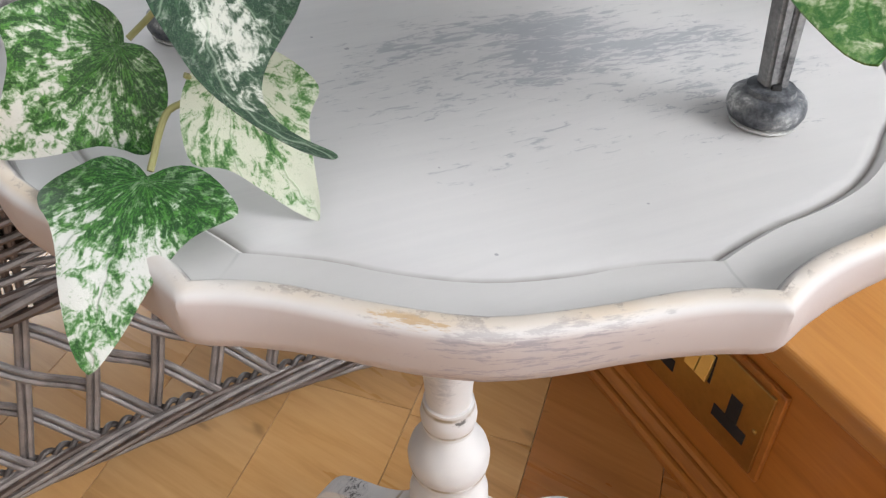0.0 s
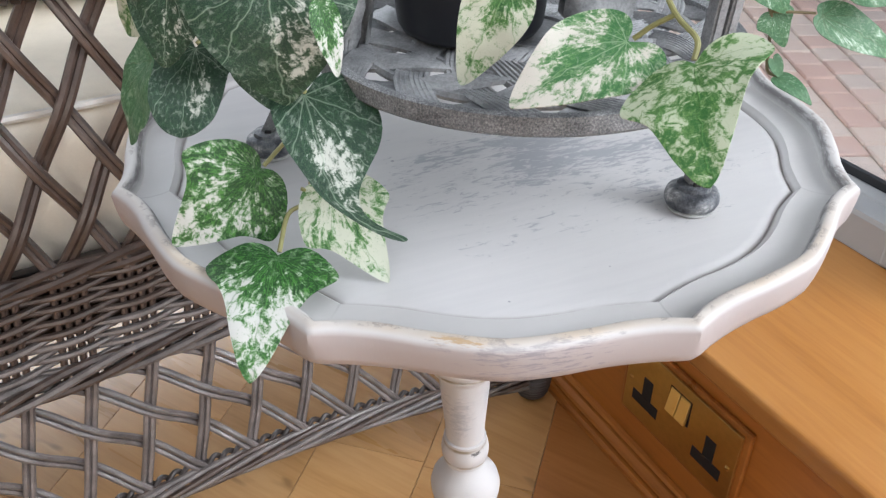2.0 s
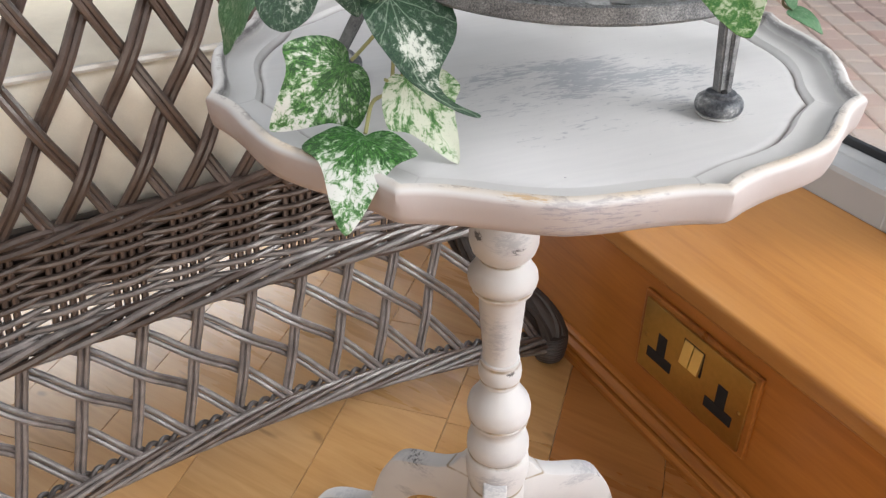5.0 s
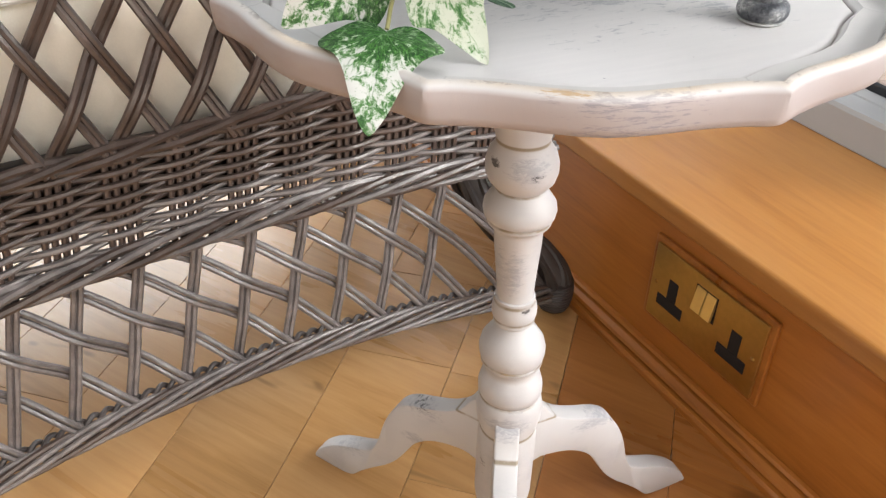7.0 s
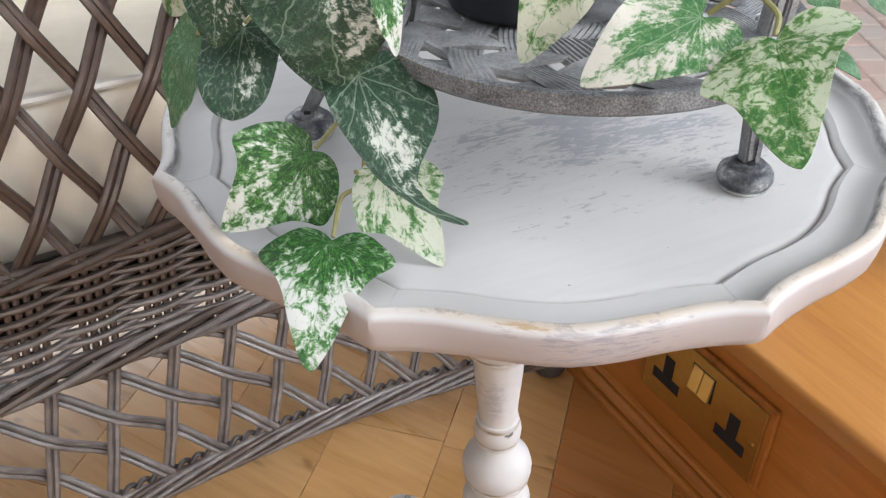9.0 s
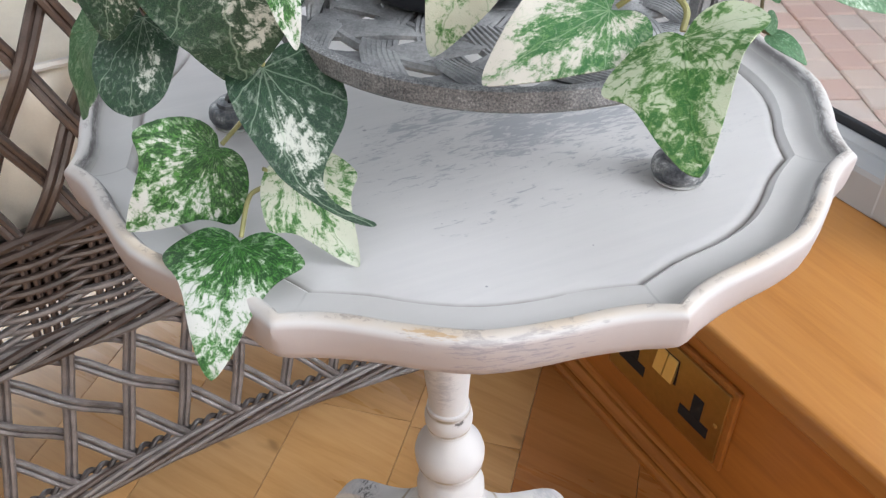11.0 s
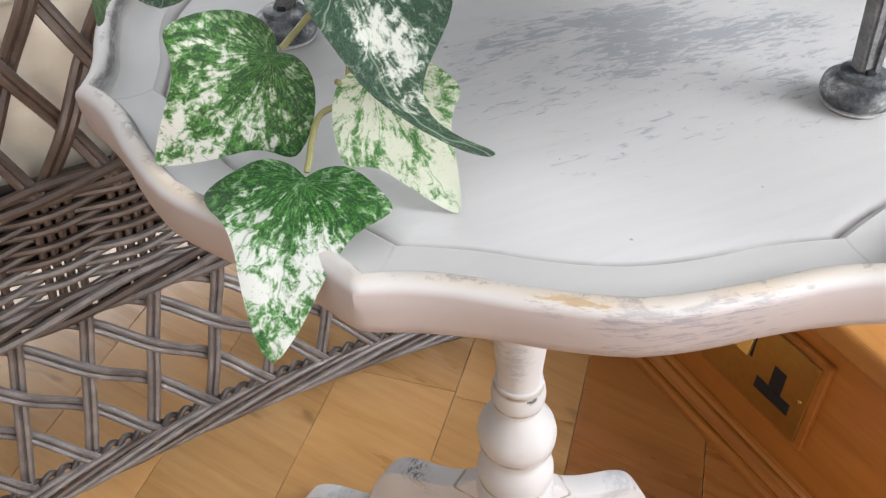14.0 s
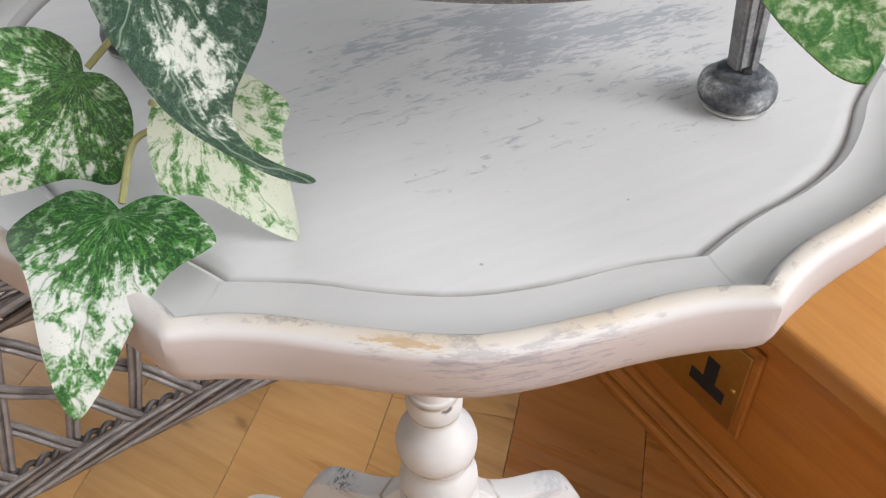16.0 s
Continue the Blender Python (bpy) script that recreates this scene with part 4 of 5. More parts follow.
COLUMN = [(0.0, 0.4810), (0.026, 0.4810), (0.026, 0.4760), (0.0185, 0.4700), (0.0165, 0.4550), (0.0165, 0.4300), (0.0178, 0.4150), (0.0180, 0.4025), (0.0168, 0.3975), (0.0176, 0.3939), (0.0212, 0.3888), (0.0232, 0.3816), (0.0231, 0.3758), (0.0214, 0.3700),
          (0.0180, 0.3657), (0.0160, 0.3635), (0.0168, 0.3605), (0.0205, 0.3565), (0.0234, 0.3520), (0.0240, 0.3475), (0.0232, 0.3437), (0.0214, 0.3417), (0.0210, 0.3413), (0.0212, 0.3409), (0.0212, 0.3383), (0.0207, 0.3377), (0.0176, 0.3354), (0.0170, 0.3348), (0.0163, 0.3312), (0.0158, 0.3206), (0.0146, 0.3048), (0.0133, 0.2889),
          (0.0128, 0.2778), (0.0128, 0.2771), (0.0142, 0.2765), (0.0143, 0.2740), (0.0141, 0.2734), (0.0153, 0.2705), (0.0160, 0.2659), (0.0157, 0.2617), (0.0147, 0.2588), (0.0145, 0.2584), (0.0147, 0.2579), (0.0147, 0.2557), (0.0132, 0.2550), (0.0124, 0.2529), (0.0135, 0.2502), (0.0185, 0.2439), (0.0225, 0.2375), (0.0240, 0.2311), (0.0237, 0.2258), (0.0226, 0.2221), (0.0222, 0.2213), (0.0226, 0.2207), (0.0225, 0.2185), (0.0208, 0.2167), (0.0196, 0.2145), (0.0186, 0.2110),
          (0.0192, 0.2075), (0.0220, 0.2035), (0.0238, 0.1964), (0.0240, 0.1909), (0.0230, 0.1872), (0.0224, 0.1866), (0.0222, 0.1854), (0.0236, 0.1834), (0.0248, 0.1754), (0.0246, 0.1654), (0.0232, 0.1574), (0.0214, 0.1523), (0.0210, 0.1498), (0.0222, 0.1473), (0.0226, 0.1433),
          (0.0228, 0.1203), (0.0228, 0.0782), (0.0215, 0.0682), (0.018, 0.0601), (0.010, 0.0571), (0.0, 0.0566)]
column = lathe_bm(COLUMN, 56)
for v in column.verts:
    v.co.x -= 0.022 * max(-0.05, v.co.z - 0.215)     # the old column leans a little
part("column", column, PAINT_BASE, table, "turned baluster column, rubbed along its rings")

LEG_TOP = [(0.019, 0.174), (0.028, 0.166), (0.036, 0.1535), (0.050, 0.1430), (0.066, 0.1365), (0.083, 0.1310), (0.096, 0.1225), (0.106, 0.1070), (0.1130, 0.0885), (0.1185, 0.0680), (0.1265, 0.0520), (0.141, 0.0440), (0.158, 0.0375), (0.174, 0.0285), (0.188, 0.0160), (0.1945, 0.0050)]
LEG_LOW = [(0.019, 0.104), (0.030, 0.1075), (0.042, 0.1065), (0.056, 0.1030), (0.070, 0.0955), (0.081, 0.0845), (0.090, 0.0690), (0.0995, 0.0535), (0.111, 0.0405), (0.124, 0.0290), (0.138, 0.0160), (0.150, 0.0030), (0.160, 0.0002), (0.172, 0.0002), (0.184, 0.0002), (0.1935, 0.0006)]


def leg_bm(angle):
    """A sawn S-shaped leg with rounded arrises, between an upper and a lower outline."""
    up, lo = spline(LEG_TOP, 46), spline(LEG_LOW, 46)
    bm = bmesh.new()
    rings = []
    ca, sa = math.cos(radians(angle)), math.sin(radians(angle))
    for i in range(46):
        f = i / 45
        hw = 0.0092 * (1 - 0.12 * f) if f < 0.8 else 0.0092 * (0.904 - 1.2 * (f - 0.8) ** 1.5)
        (ru, zu), (rl, zl) = up[i], lo[i]
        e = min(0.0020, 0.25 * math.hypot(ru - rl, zu - zl))
        dr, dz = rl - ru, zl - zu
        L = max(1e-6, math.hypot(dr, dz))
        dr, dz = dr / L, dz / L
        sec = []
        for side_sign in (1, -1):
            col = [(0.0, hw - e * 1.0), (e * 0.3, hw - e * 0.3), (e, hw), (L - e, hw), (L - e * 0.3, hw - e * 0.3), (L, hw - e)]
            if side_sign < 0:
                col = col[::-1]
            for d, w in col:
                sec.append((ru + dr * d, w * side_sign, zu + dz * d))
        rings.append([bm.verts.new((ca * r - sa * w, sa * r + ca * w, max(0.0002, z))) for r, w, z in sec])
    m = len(rings[0])
    for a, b in zip(rings, rings[1:]):
        for k in range(m):
            bm.faces.new((a[k], a[(k + 1) % m], b[(k + 1) % m], b[k]))
    bm.faces.new(rings[0])
    bm.faces.new(rings[-1][::-1])
    return bm


for ang in (148, 23.5, -94):
    part("leg", leg_bm(ang), PAINT_BASE, table, "curved leg with rubbed knee")

# ---- the plant stand ----
TRAY = Vector((0.020, -0.041, 0.0))
TRAY_R, TRAY_Z = 0.093, 0.5655
stand = tagged(new("plant_stand"), "weathered grey cast iron plant stand with a pierced round tray", "plant stand")
stand.location = (0.02, -0.03, TOP_Z)
bpy.context.view_layer.update()
ST_INV = Matrix.Translation(-Vector(stand.location))


def stand_part(name, bm, mat=None, parent=None, label=""):
    bm.transform(ST_INV)
    return part(name, bm, mat or IRON, parent or stand, label)


rim_prof = [(TRAY_R - 0.0055, TRAY_Z + 0.0040), (TRAY_R - 0.0020, TRAY_Z + 0.0052), (TRAY_R - 0.0002, TRAY_Z + 0.0045), (TRAY_R + 0.0004, TRAY_Z - 0.0018), (TRAY_R - 0.0010, TRAY_Z - 0.0034), (TRAY_R - 0.0045, TRAY_Z - 0.0034), (TRAY_R - 0.0055, TRAY_Z - 0.0020), (TRAY_R - 0.0055, TRAY_Z + 0.0040)]
stand_part("tray_rim", lathe_bm(rim_prof, 96, (TRAY.x, TRAY.y)), IRON_RIM, None, "rough cast rim")
# pierced tray: two sets of curved bands that cross, each band with ridges, and rings
bm = bmesh.new()


def tray_place(r, a, z):
    return Vector((TRAY.x + r * math.cos(a), TRAY.y + r * math.sin(a), z))


for turn in (1, -1):
    for k in range(14):
        for j in (-3, -2, -1, 0, 1, 2, 3):
            pts = []
            for i in range(20):
                f = i / 19
                r = 0.020 + (TRAY_R - 0.005 - 0.020) * f
                a = 2 * math.pi * k / 14 + turn * 1.05 * f ** 0.9 + j * 0.0026 / max(r, 0.02)
                z = TRAY_Z + 0.0012 + 0.0011 * math.sin(f * math.pi * 4 + (turn > 0) * math.pi)
                pts.append(tray_place(r, a, z))
            tube_into(bm, pts, 0.00135, 5)
for rr, rad in ((0.020, 0.0030), (0.050, 0.0022), (0.074, 0.0020)):
    pts = [tray_place(rr, 2 * math.pi * i / 72, TRAY_Z + 0.0006) for i in range(73)]
    tube_into(bm, pts, rad, 6)
stand_part("tray_lattice", bm, None, None, "openwork of interlaced cast bands")
bm = lathe_bm([(0.0, TRAY_Z + 0.002), (0.019, TRAY_Z + 0.002), (0.0205, TRAY_Z), (0.019, TRAY_Z - 0.002), (0.0, TRAY_Z - 0.002)], 32, (TRAY.x, TRAY.y))
stand_part("tray_boss", bm)


def stand_leg(foot, knee, top, width=0.0056, facing=None):
    """A bar of two angled flanges, standing on a flattened ball."""
    foot, knee, top = Vector(foot), Vector(knee), Vector(top)
    leg = None
    bm = bmesh.new()
    out = Vector((foot.x - TRAY.x, foot.y - TRAY.y, 0)).normalized()
    if facing:
        out = Vector(facing).normalized()
    across = Vector((-out.y, out.x, 0))
    path = [foot + Vector((0, 0, 0.012)), foot.lerp(knee, 0.5) + Vector((0, 0, 0.004)), knee, knee.lerp(top, 0.5), top]
    for sgn in (-1, 1):
        rings = []
        for k, p in enumerate(path):
            spread = (0.78, 0.84, 0.92, 1.02, 1.10)[k]
            c = p + across * sgn * width * (0.36, 0.44, 0.52, 0.58, 0.62)[k] * spread + out * 0.0004 * sgn
            w, t = across * width * 0.46 * spread, out * 0.0042 * spread
            rings.append([bm.verts.new(c + w + t), bm.verts.new(c - w + t), bm.verts.new(c - w - t), bm.verts.new(c + w - t)])
        for a, b in zip(rings, rings[1:]):
            for k in range(4):
                bm.faces.new((a[k], a[(k + 1) % 4], b[(k + 1) % 4], b[k]))
        bm.faces.new(rings[0])
        bm.faces.new(rings[-1])
    bmesh.ops.bevel(bm, geom=[e for e in bm.edges], offset=0.0010, segments=2, affect="EDGES")
    leg = stand_part("leg", bm, IRON_BAR, None, "split bar leg with worn paint")
    ball = [(0.0, 0.0003), (0.0088, 0.0003), (0.0102, 0.0009), (0.0104, 0.0015), (0.0100, 0.0019), (0.0112, 0.0026), (0.0120, 0.0046), (0.0120, 0.0066), (0.0114, 0.0086), (0.0098, 0.0099), (0.0078, 0.0104), (0.0074, 0.0120), (0.0050, 0.0128), (0.0, 0.0128)]
    bm = lathe_bm([(r, TOP_Z + z) for r, z in ball], 36, (foot.x, foot.y))
    bm.transform(ST_INV)
    part("foot", bm, IRON_LEG, leg, "flattened ball foot")
    ring = lathe_bm([(0.0, TOP_Z + 0.0002), (0.0100, TOP_Z + 0.0002), (0.0108, TOP_Z + 0.0008), (0.0108, TOP_Z + 0.0014), (0.0099, TOP_Z + 0.0019), (0.0, TOP_Z + 0.0019)], 36, (foot.x, foot.y))
    ring.transform(ST_INV)
    part("foot_ring", ring, SILVER, leg, "bright worn ring under the foot")
    # Black block in place of the shaded gap between the flanges
    gap_block = box_bm(Matrix.Translation((foot.x - stand.location.x, foot.y - stand.location.y, TOP_Z + 0.0125 - stand.location.z)), 0.0030, 0.0100, 0.0034, 0.0004)
    part("notch", gap_block, BLACK, leg, "black block for the shaded gap between the flanges above the foot")


stand_leg((0.0938, -0.0745, TOP_Z), (0.0905, -0.0760, 0.566), (0.1010, -0.0730, 0.70), 0.0056, (0.30, -0.95, 0))
stand_leg((-0.1010, -0.0250, TOP_Z), (-0.0740, -0.0300, 0.566), (-0.0760, -0.0250, 0.70))
stand_leg((0.0330, 0.0720, TOP_Z), (0.0300, 0.0500, 0.566), (0.0330, 0.0580, 0.70))


def bracket(place, facing, w, h, seed):
    """A rough cast leaf-shaped bracket that rises from the tray."""
    bm = bmesh.new()
    f = Vector((math.cos(facing), math.sin(facing), 0))
    a = Vector((-f.y, f.x, 0))
    n, m = 18, 14
    for sgn in (1, -1):
        grid = []
        for i in range(n):
            row = []
            for j in range(m):
                u, v = i / (n - 1) * 2 - 1, j / (m - 1)
                half = w * (0.30 + 0.75 * math.sin(min(1.0, v * 1.15) * math.pi * 0.62)) * (1 + 0.10 * math.sin(v * 34) * abs(u))
                d = (0.006 * math.sqrt(max(0, 1 - u * u)) + 0.0025) * sgn
                d += 0.0014 * noise.noise(Vector((u * 5 + seed, v * 7, sgn)))
                row.append(bm.verts.new(Vector(place) + a * u * half + f * (d - 0.010 * v) + Vector((0, 0, v * h))))
            grid.append(row)
        for i in range(n - 1):
            for j in range(m - 1):
                bm.faces.new((grid[i][j], grid[i + 1][j], grid[i + 1][j + 1], grid[i][j + 1]))
    bmesh.ops.remove_doubles(bm, verts=bm.verts, dist=0.0004)
    bmesh.ops.holes_fill(bm, edges=[e for e in bm.edges if e.is_boundary])
    return stand_part("bracket", bm, None, None, "rough cast leaf-shaped bracket")


bracket((0.046, -0.066, TRAY_Z + 0.002), radians(-70), 0.022, 0.075, 2)
bracket((-0.052, -0.062, TRAY_Z + 0.002), radians(-120), 0.007, 0.075, 5)

# ---- the ivy ----
ivy = tagged(new("ivy_plant"), "artificial variegated ivy trailing from a black plastic pot", "plant")
POT = Vector((-0.005, -0.043, TRAY_Z + 0.0045))
ivy.location = POT
bpy.context.view_layer.update()
IVY_INV = Matrix.Translation(-POT)


def ivy_part(name, bm, mat, label=""):
    bm.transform(IVY_INV)
    return part(name, bm, mat, ivy, label)


pot_prof = [(0.0, 0.0), (0.0275, 0.0), (0.0295, 0.0012), (0.0312, 0.004), (0.0345, 0.030), (0.0395, 0.072), (0.0415, 0.073), (0.0420, 0.082), (0.0400, 0.082), (0.0385, 0.074), (0.0380, 0.070), (0.0, 0.069)]
ivy_part("pot", lathe_bm([(r, POT.z + z) for r, z in pot_prof], 56, (POT.x, POT.y)), POT_BLACK, "black plastic flower pot")

# half outlines, foot of the leaf first: across and along, in leaf lengths
IVY_SHAPES = {
    "broad": [(0.0, 0.045), (0.07, -0.035), (0.17, -0.075), (0.29, -0.055), (0.40, 0.03), (0.47, 0.15), (0.475, 0.24), (0.40, 0.33), (0.315, 0.43), (0.255, 0.56), (0.185, 0.73), (0.10, 0.90), (0.04, 0.975), (0.0, 1.0)],
    "arrow": [(0.0, 0.035), (0.08, -0.03), (0.20, -0.06), (0.33, -0.03), (0.47, 0.07), (0.53, 0.16), (0.47, 0.26), (0.36, 0.36), (0.27, 0.50), (0.20, 0.68), (0.12, 0.86), (0.05, 0.965), (0.0, 1.0)],
    "heart": [(0.0, 0.06), (0.10, -0.05), (0.24, -0.09), (0.38, -0.04), (0.47, 0.09), (0.50, 0.23), (0.47, 0.39), (0.38, 0.56), (0.27, 0.72), (0.15, 0.88), (0.06, 0.97), (0.0, 1.0)],
    "cordate": [(0.0, 0.08), (0.09, -0.09), (0.24, -0.16), (0.39, -0.11), (0.49, 0.02), (0.51, 0.18), (0.46, 0.34), (0.35, 0.50), (0.22, 0.65), (0.115, 0.80), (0.045, 0.93), (0.0, 1.0)],
    "delta": [(0.0, 0.05), (0.10, -0.03), (0.25, -0.06), (0.40, 0.0), (0.49, 0.11), (0.50, 0.24), (0.44, 0.42), (0.34, 0.60), (0.21, 0.79), (0.09, 0.93), (0.03, 0.985), (0.0, 1.0)],
    "curl": [(0.0, 0.08), (0.09, -0.05), (0.20, -0.09), (0.32, -0.03), (0.39, 0.10), (0.40, 0.24), (0.35, 0.38), (0.26, 0.51), (0.165, 0.63), (0.095, 0.73), (0.056, 0.82), (0.046, 0.90), (0.048, 0.96), (0.028, 0.99), (0.0, 1.0)],
    "blunt": [(0.0, 0.06), (0.10, -0.06), (0.25, -0.11), (0.40, -0.04), (0.48, 0.12), (0.50, 0.30), (0.485, 0.50), (0.43, 0.70), (0.33, 0.86), (0.18, 0.96), (0.0, 1.0)],
    "kite": [(0.0, 0.03), (0.08, -0.03), (0.20, -0.03), (0.33, 0.05), (0.44, 0.19), (0.50, 0.34), (0.475, 0.41), (0.38, 0.46), (0.30, 0.53), (0.235, 0.64), (0.165, 0.77), (0.09, 0.90), (0.03, 0.98), (0.0, 1.0)],
    "slim": [(0.0, 0.02), (0.06, -0.01), (0.14, 0.01), (0.23, 0.10), (0.275, 0.23), (0.27, 0.38), (0.22, 0.56), (0.15, 0.74), (0.075, 0.91), (0.03, 0.98), (0.0, 1.0)],
}


def leaf(base, tip, facing, shape, wide=1.0, fold=0.10, droop=0.06, lobe=0.05, mat=None, bend=0.0, skew=0.0, wave=0.012, seed=0, shear=0.0, label="", hook=0.0):
    """A leaf from its foot to its tip, facing that way. fold: lifts both halves; droop: arches it along its length;
    lobe: drops the side lobes; bend: curls the tip; skew: widens one half; hook: swings the tip sideways."""
    base, tip, facing = Vector(base), Vector(tip), Vector(facing)
    along = tip - base
    size = along.length
    ey = along.normalized()
    ez = (facing - ey * facing.dot(ey)).normalized()
    ex = ey.cross(ez)
    outline = spline(IVY_SHAPES[shape], 30)
    nx = 9
    bm = bmesh.new()
    uvs = {}
    grid = []
    for i, (hx, hy) in enumerate(outline):
        hx = max(0.0, hx) * wide
        f = i / (len(outline) - 1)
        my = 0.045 + 0.955 * max(0.0, (f - 0.06) / 0.94) ** 1.05
        row = []
        for j in range(-nx, nx + 1):
            c = j / nx
            half = hx * (1 + skew * (1 if c > 0 else -1))
            x = c * half
            y = my + (hy - my) * abs(c) ** 1.2 + shear * x
            ax = abs(x)
            swing = hook * max(0.0, y - 0.6) ** 2
            z = fold * ax * (1.1 - ax) - lobe * (ax * 2) ** 2.2 * max(0.0, 1 - y)
            z += droop * (math.sin(min(1, max(0, y)) * math.pi) - 0.0) - bend * max(0.0, y - 0.45) ** 2 * 2.0
            z += wave * math.sin(y * 9 + c * 2.2 + seed) * (ax * 2) + wave * 0.7 * noise.noise(Vector((x * 5 + seed * 3.1, y * 5, seed)))
            v = bm.verts.new(base + (ex * (x - swing) + ey * y + ez * z) * size)
            uvs[v] = (x / max(wide, 0.01), y)
            row.append(v)
        grid.append(row)
    layer = bm.loops.layers.uv.new("UVMap")
    back = {v: bm.verts.new(v.co - ez * 0.00045) for row in grid for v in row}
    uvs.update({back[v]: uvs[v] for v in list(back)})
    quads = []
    for i in range(len(grid) - 1):
        for j in range(2 * nx):
            q = (grid[i][j], grid[i][j + 1], grid[i + 1][j + 1], grid[i + 1][j])
            quads += [q, tuple(back[v] for v in q[::-1])]
        for j in (0, 2 * nx):
            a, b = grid[i][j], grid[i + 1][j]
            quads.append((a, b, back[b], back[a]))
    for q in quads:
        fc = bm.faces.new(q)
        for lp in fc.loops:
            lp[layer].uv = uvs[lp.vert]
    bmesh.ops.remove_doubles(bm, verts=bm.verts, dist=0.00004)
    return ivy_part("leaf", bm, mat or LEAF_BRIGHT, label)


def stem(points, r0=0.00095, r1=0.0009, mat=None):
    pts = spline(points, 8 * len(points))
    n = len(pts)
    ivy_part("stem", tube_bm([Vector(p) for p in pts], [r0 + (r1 - r0) * i / (n - 1) for i in range(n)], 8), mat or STEM)


# front trail, over the rim of the table
leaf((-0.078, -0.134, 0.514), (-0.083, -0.1815, 0.4915), (0.02, -0.41, 0.91), "arrow", 0.91, 0.06, 0.10, 0.10, LEAF_BRIGHT, 0.03, 0.05, 0.02, 1)
leaf((-0.085, -0.112, 0.539), (-0.1215, -0.125, 0.5105), (0.2, -0.94, 0.28), "kite", 1.0, 0.06, 0.05, 0.04, LEAF_BRIGHT, 0.0, 0.0, 0.02, 2)
leaf((-0.0620, -0.1165, 0.5350), (-0.0370, -0.1335, 0.4995), (0.10, -0.85, 0.50), "kite", 0.80, 0.06, 0.04, 0.03, LEAF_PALE, 0.0, 0.0, 0.02, 3)
leaf((-0.0693, -0.1013, 0.5669), (-0.0496, -0.1537, 0.5263), (0.136, -0.734, 0.806), "curl", 0.70, 0.05, 0.04, 0.03, LEAF_DARK, 0.0, -0.30, 0.015, 4, -0.22, "", 1.9)
leaf((-0.0775, -0.1040, 0.6120), (-0.0735, -0.1130, 0.5645), (0.0, -0.92, 0.38), "delta", 1.28, 0.05, 0.10, 0.04, LEAF_DARK, 0.0, 0.0, 0.02, 5)
leaf((-0.1100, -0.0890, 0.5790), (-0.1135, -0.1165, 0.5530), (-0.1, -0.80, 0.55), "blunt", 0.80, 0.05, 0.05, 0.03, LEAF_DARK, 0.0, 0.0, 0.03, 6)
leaf((-0.1330, -0.0720, 0.5680), (-0.1530, -0.0660, 0.5240), (-0.75, -0.65, 0.2), "heart", 0.60, 0.10, 0.06, 0.03, LEAF_BACK, 0.0, 0.0, 0.03, 7)
leaf((-0.1320, -0.0650, 0.6000), (-0.1500, -0.0520, 0.5690), (-0.3, -0.85, 0.4), "heart", 0.95, 0.05, 0.05, 0.03, LEAF_PALE, 0.0, 0.0, 0.03, 8)
leaf((-0.0580, -0.1180, 0.6060), (-0.0530, -0.1200, 0.5785), (0.55, -0.80, 0.2), "slim", 0.75, 0.10, 0.05, 0.02, LEAF_BRIGHT, 0.0, 0.0, 0.03, 9)
leaf((-0.0900, -0.0800, 0.5740), (-0.0840, -0.0860, 0.5500), (0.2, -0.9, 0.4), "heart", 0.95, 0.05, 0.05, 0.03, LEAF_DARK, 0.0, 0.0, 0.03, 10)
leaf((-0.1120, -0.1000, 0.6080), (-0.1180, -0.1060, 0.5760), (-0.2, -0.9, 0.4), "heart", 1.0, 0.05, 0.05, 0.03, LEAF_DARK, 0.0, 0.0, 0.03, 11)
# over the front of the tray
leaf((0.0080, -0.1080, 0.6120), (-0.0100, -0.1135, 0.5730), (-0.15, -0.95, 0.25), "slim", 1.05, 0.08, 0.03, 0.02, LEAF_PALE, 0.0, 0.0, 0.02, 12)
leaf((0.0450, -0.1360, 0.5990), (0.0050, -0.1520, 0.5830), (-0.10, -0.62, 0.78), "heart", 0.74, 0.05, 0.05, 0.03, LEAF_CREAM, 0.05, 0.0, 0.02, 13, 0.15)
leaf((0.0600, -0.1540, 0.5990), (0.0560, -0.2000, 0.5820), (-0.40, -0.35, 0.85), "broad", 0.96, 0.08, 0.06, 0.05, LEAF_MOSS, 0.05, 0.0, 0.02, 14, 0.36)
# behind, beside the window
leaf((0.1610, 0.0000, 0.5620), (0.2090, 0.0030, 0.5385), (0.25, -0.80, 0.55), "slim", 0.72, 0.10, 0.05, 0.02, LEAF_BACK, 0.0, 0.0, 0.02, 15)
leaf((0.1480, 0.0000, 0.5300), (0.1650, -0.0120, 0.5200), (0.3, -0.6, 0.75), "slim", 1.0, 0.10, 0.10, 0.02, LEAF_BACK, 0.0, 0.0, 0.02, 16)
leaf((0.1460, 0.0010, 0.5390), (0.1520, 0.0000, 0.5285), (0.3, -0.8, 0.55), "heart", 0.75, 0.08, 0.05, 0.02, LEAF_BACK, 0.0, 0.0, 0.02, 17)
leaf((0.1410, 0.0020, 0.5620), (0.1500, 0.0000, 0.5450), (0.0, -0.9, 0.4), "broad", 1.05, 0.05, 0.05, 0.02, LEAF_BACK, 0.0, 0.0, 0.02, 18)
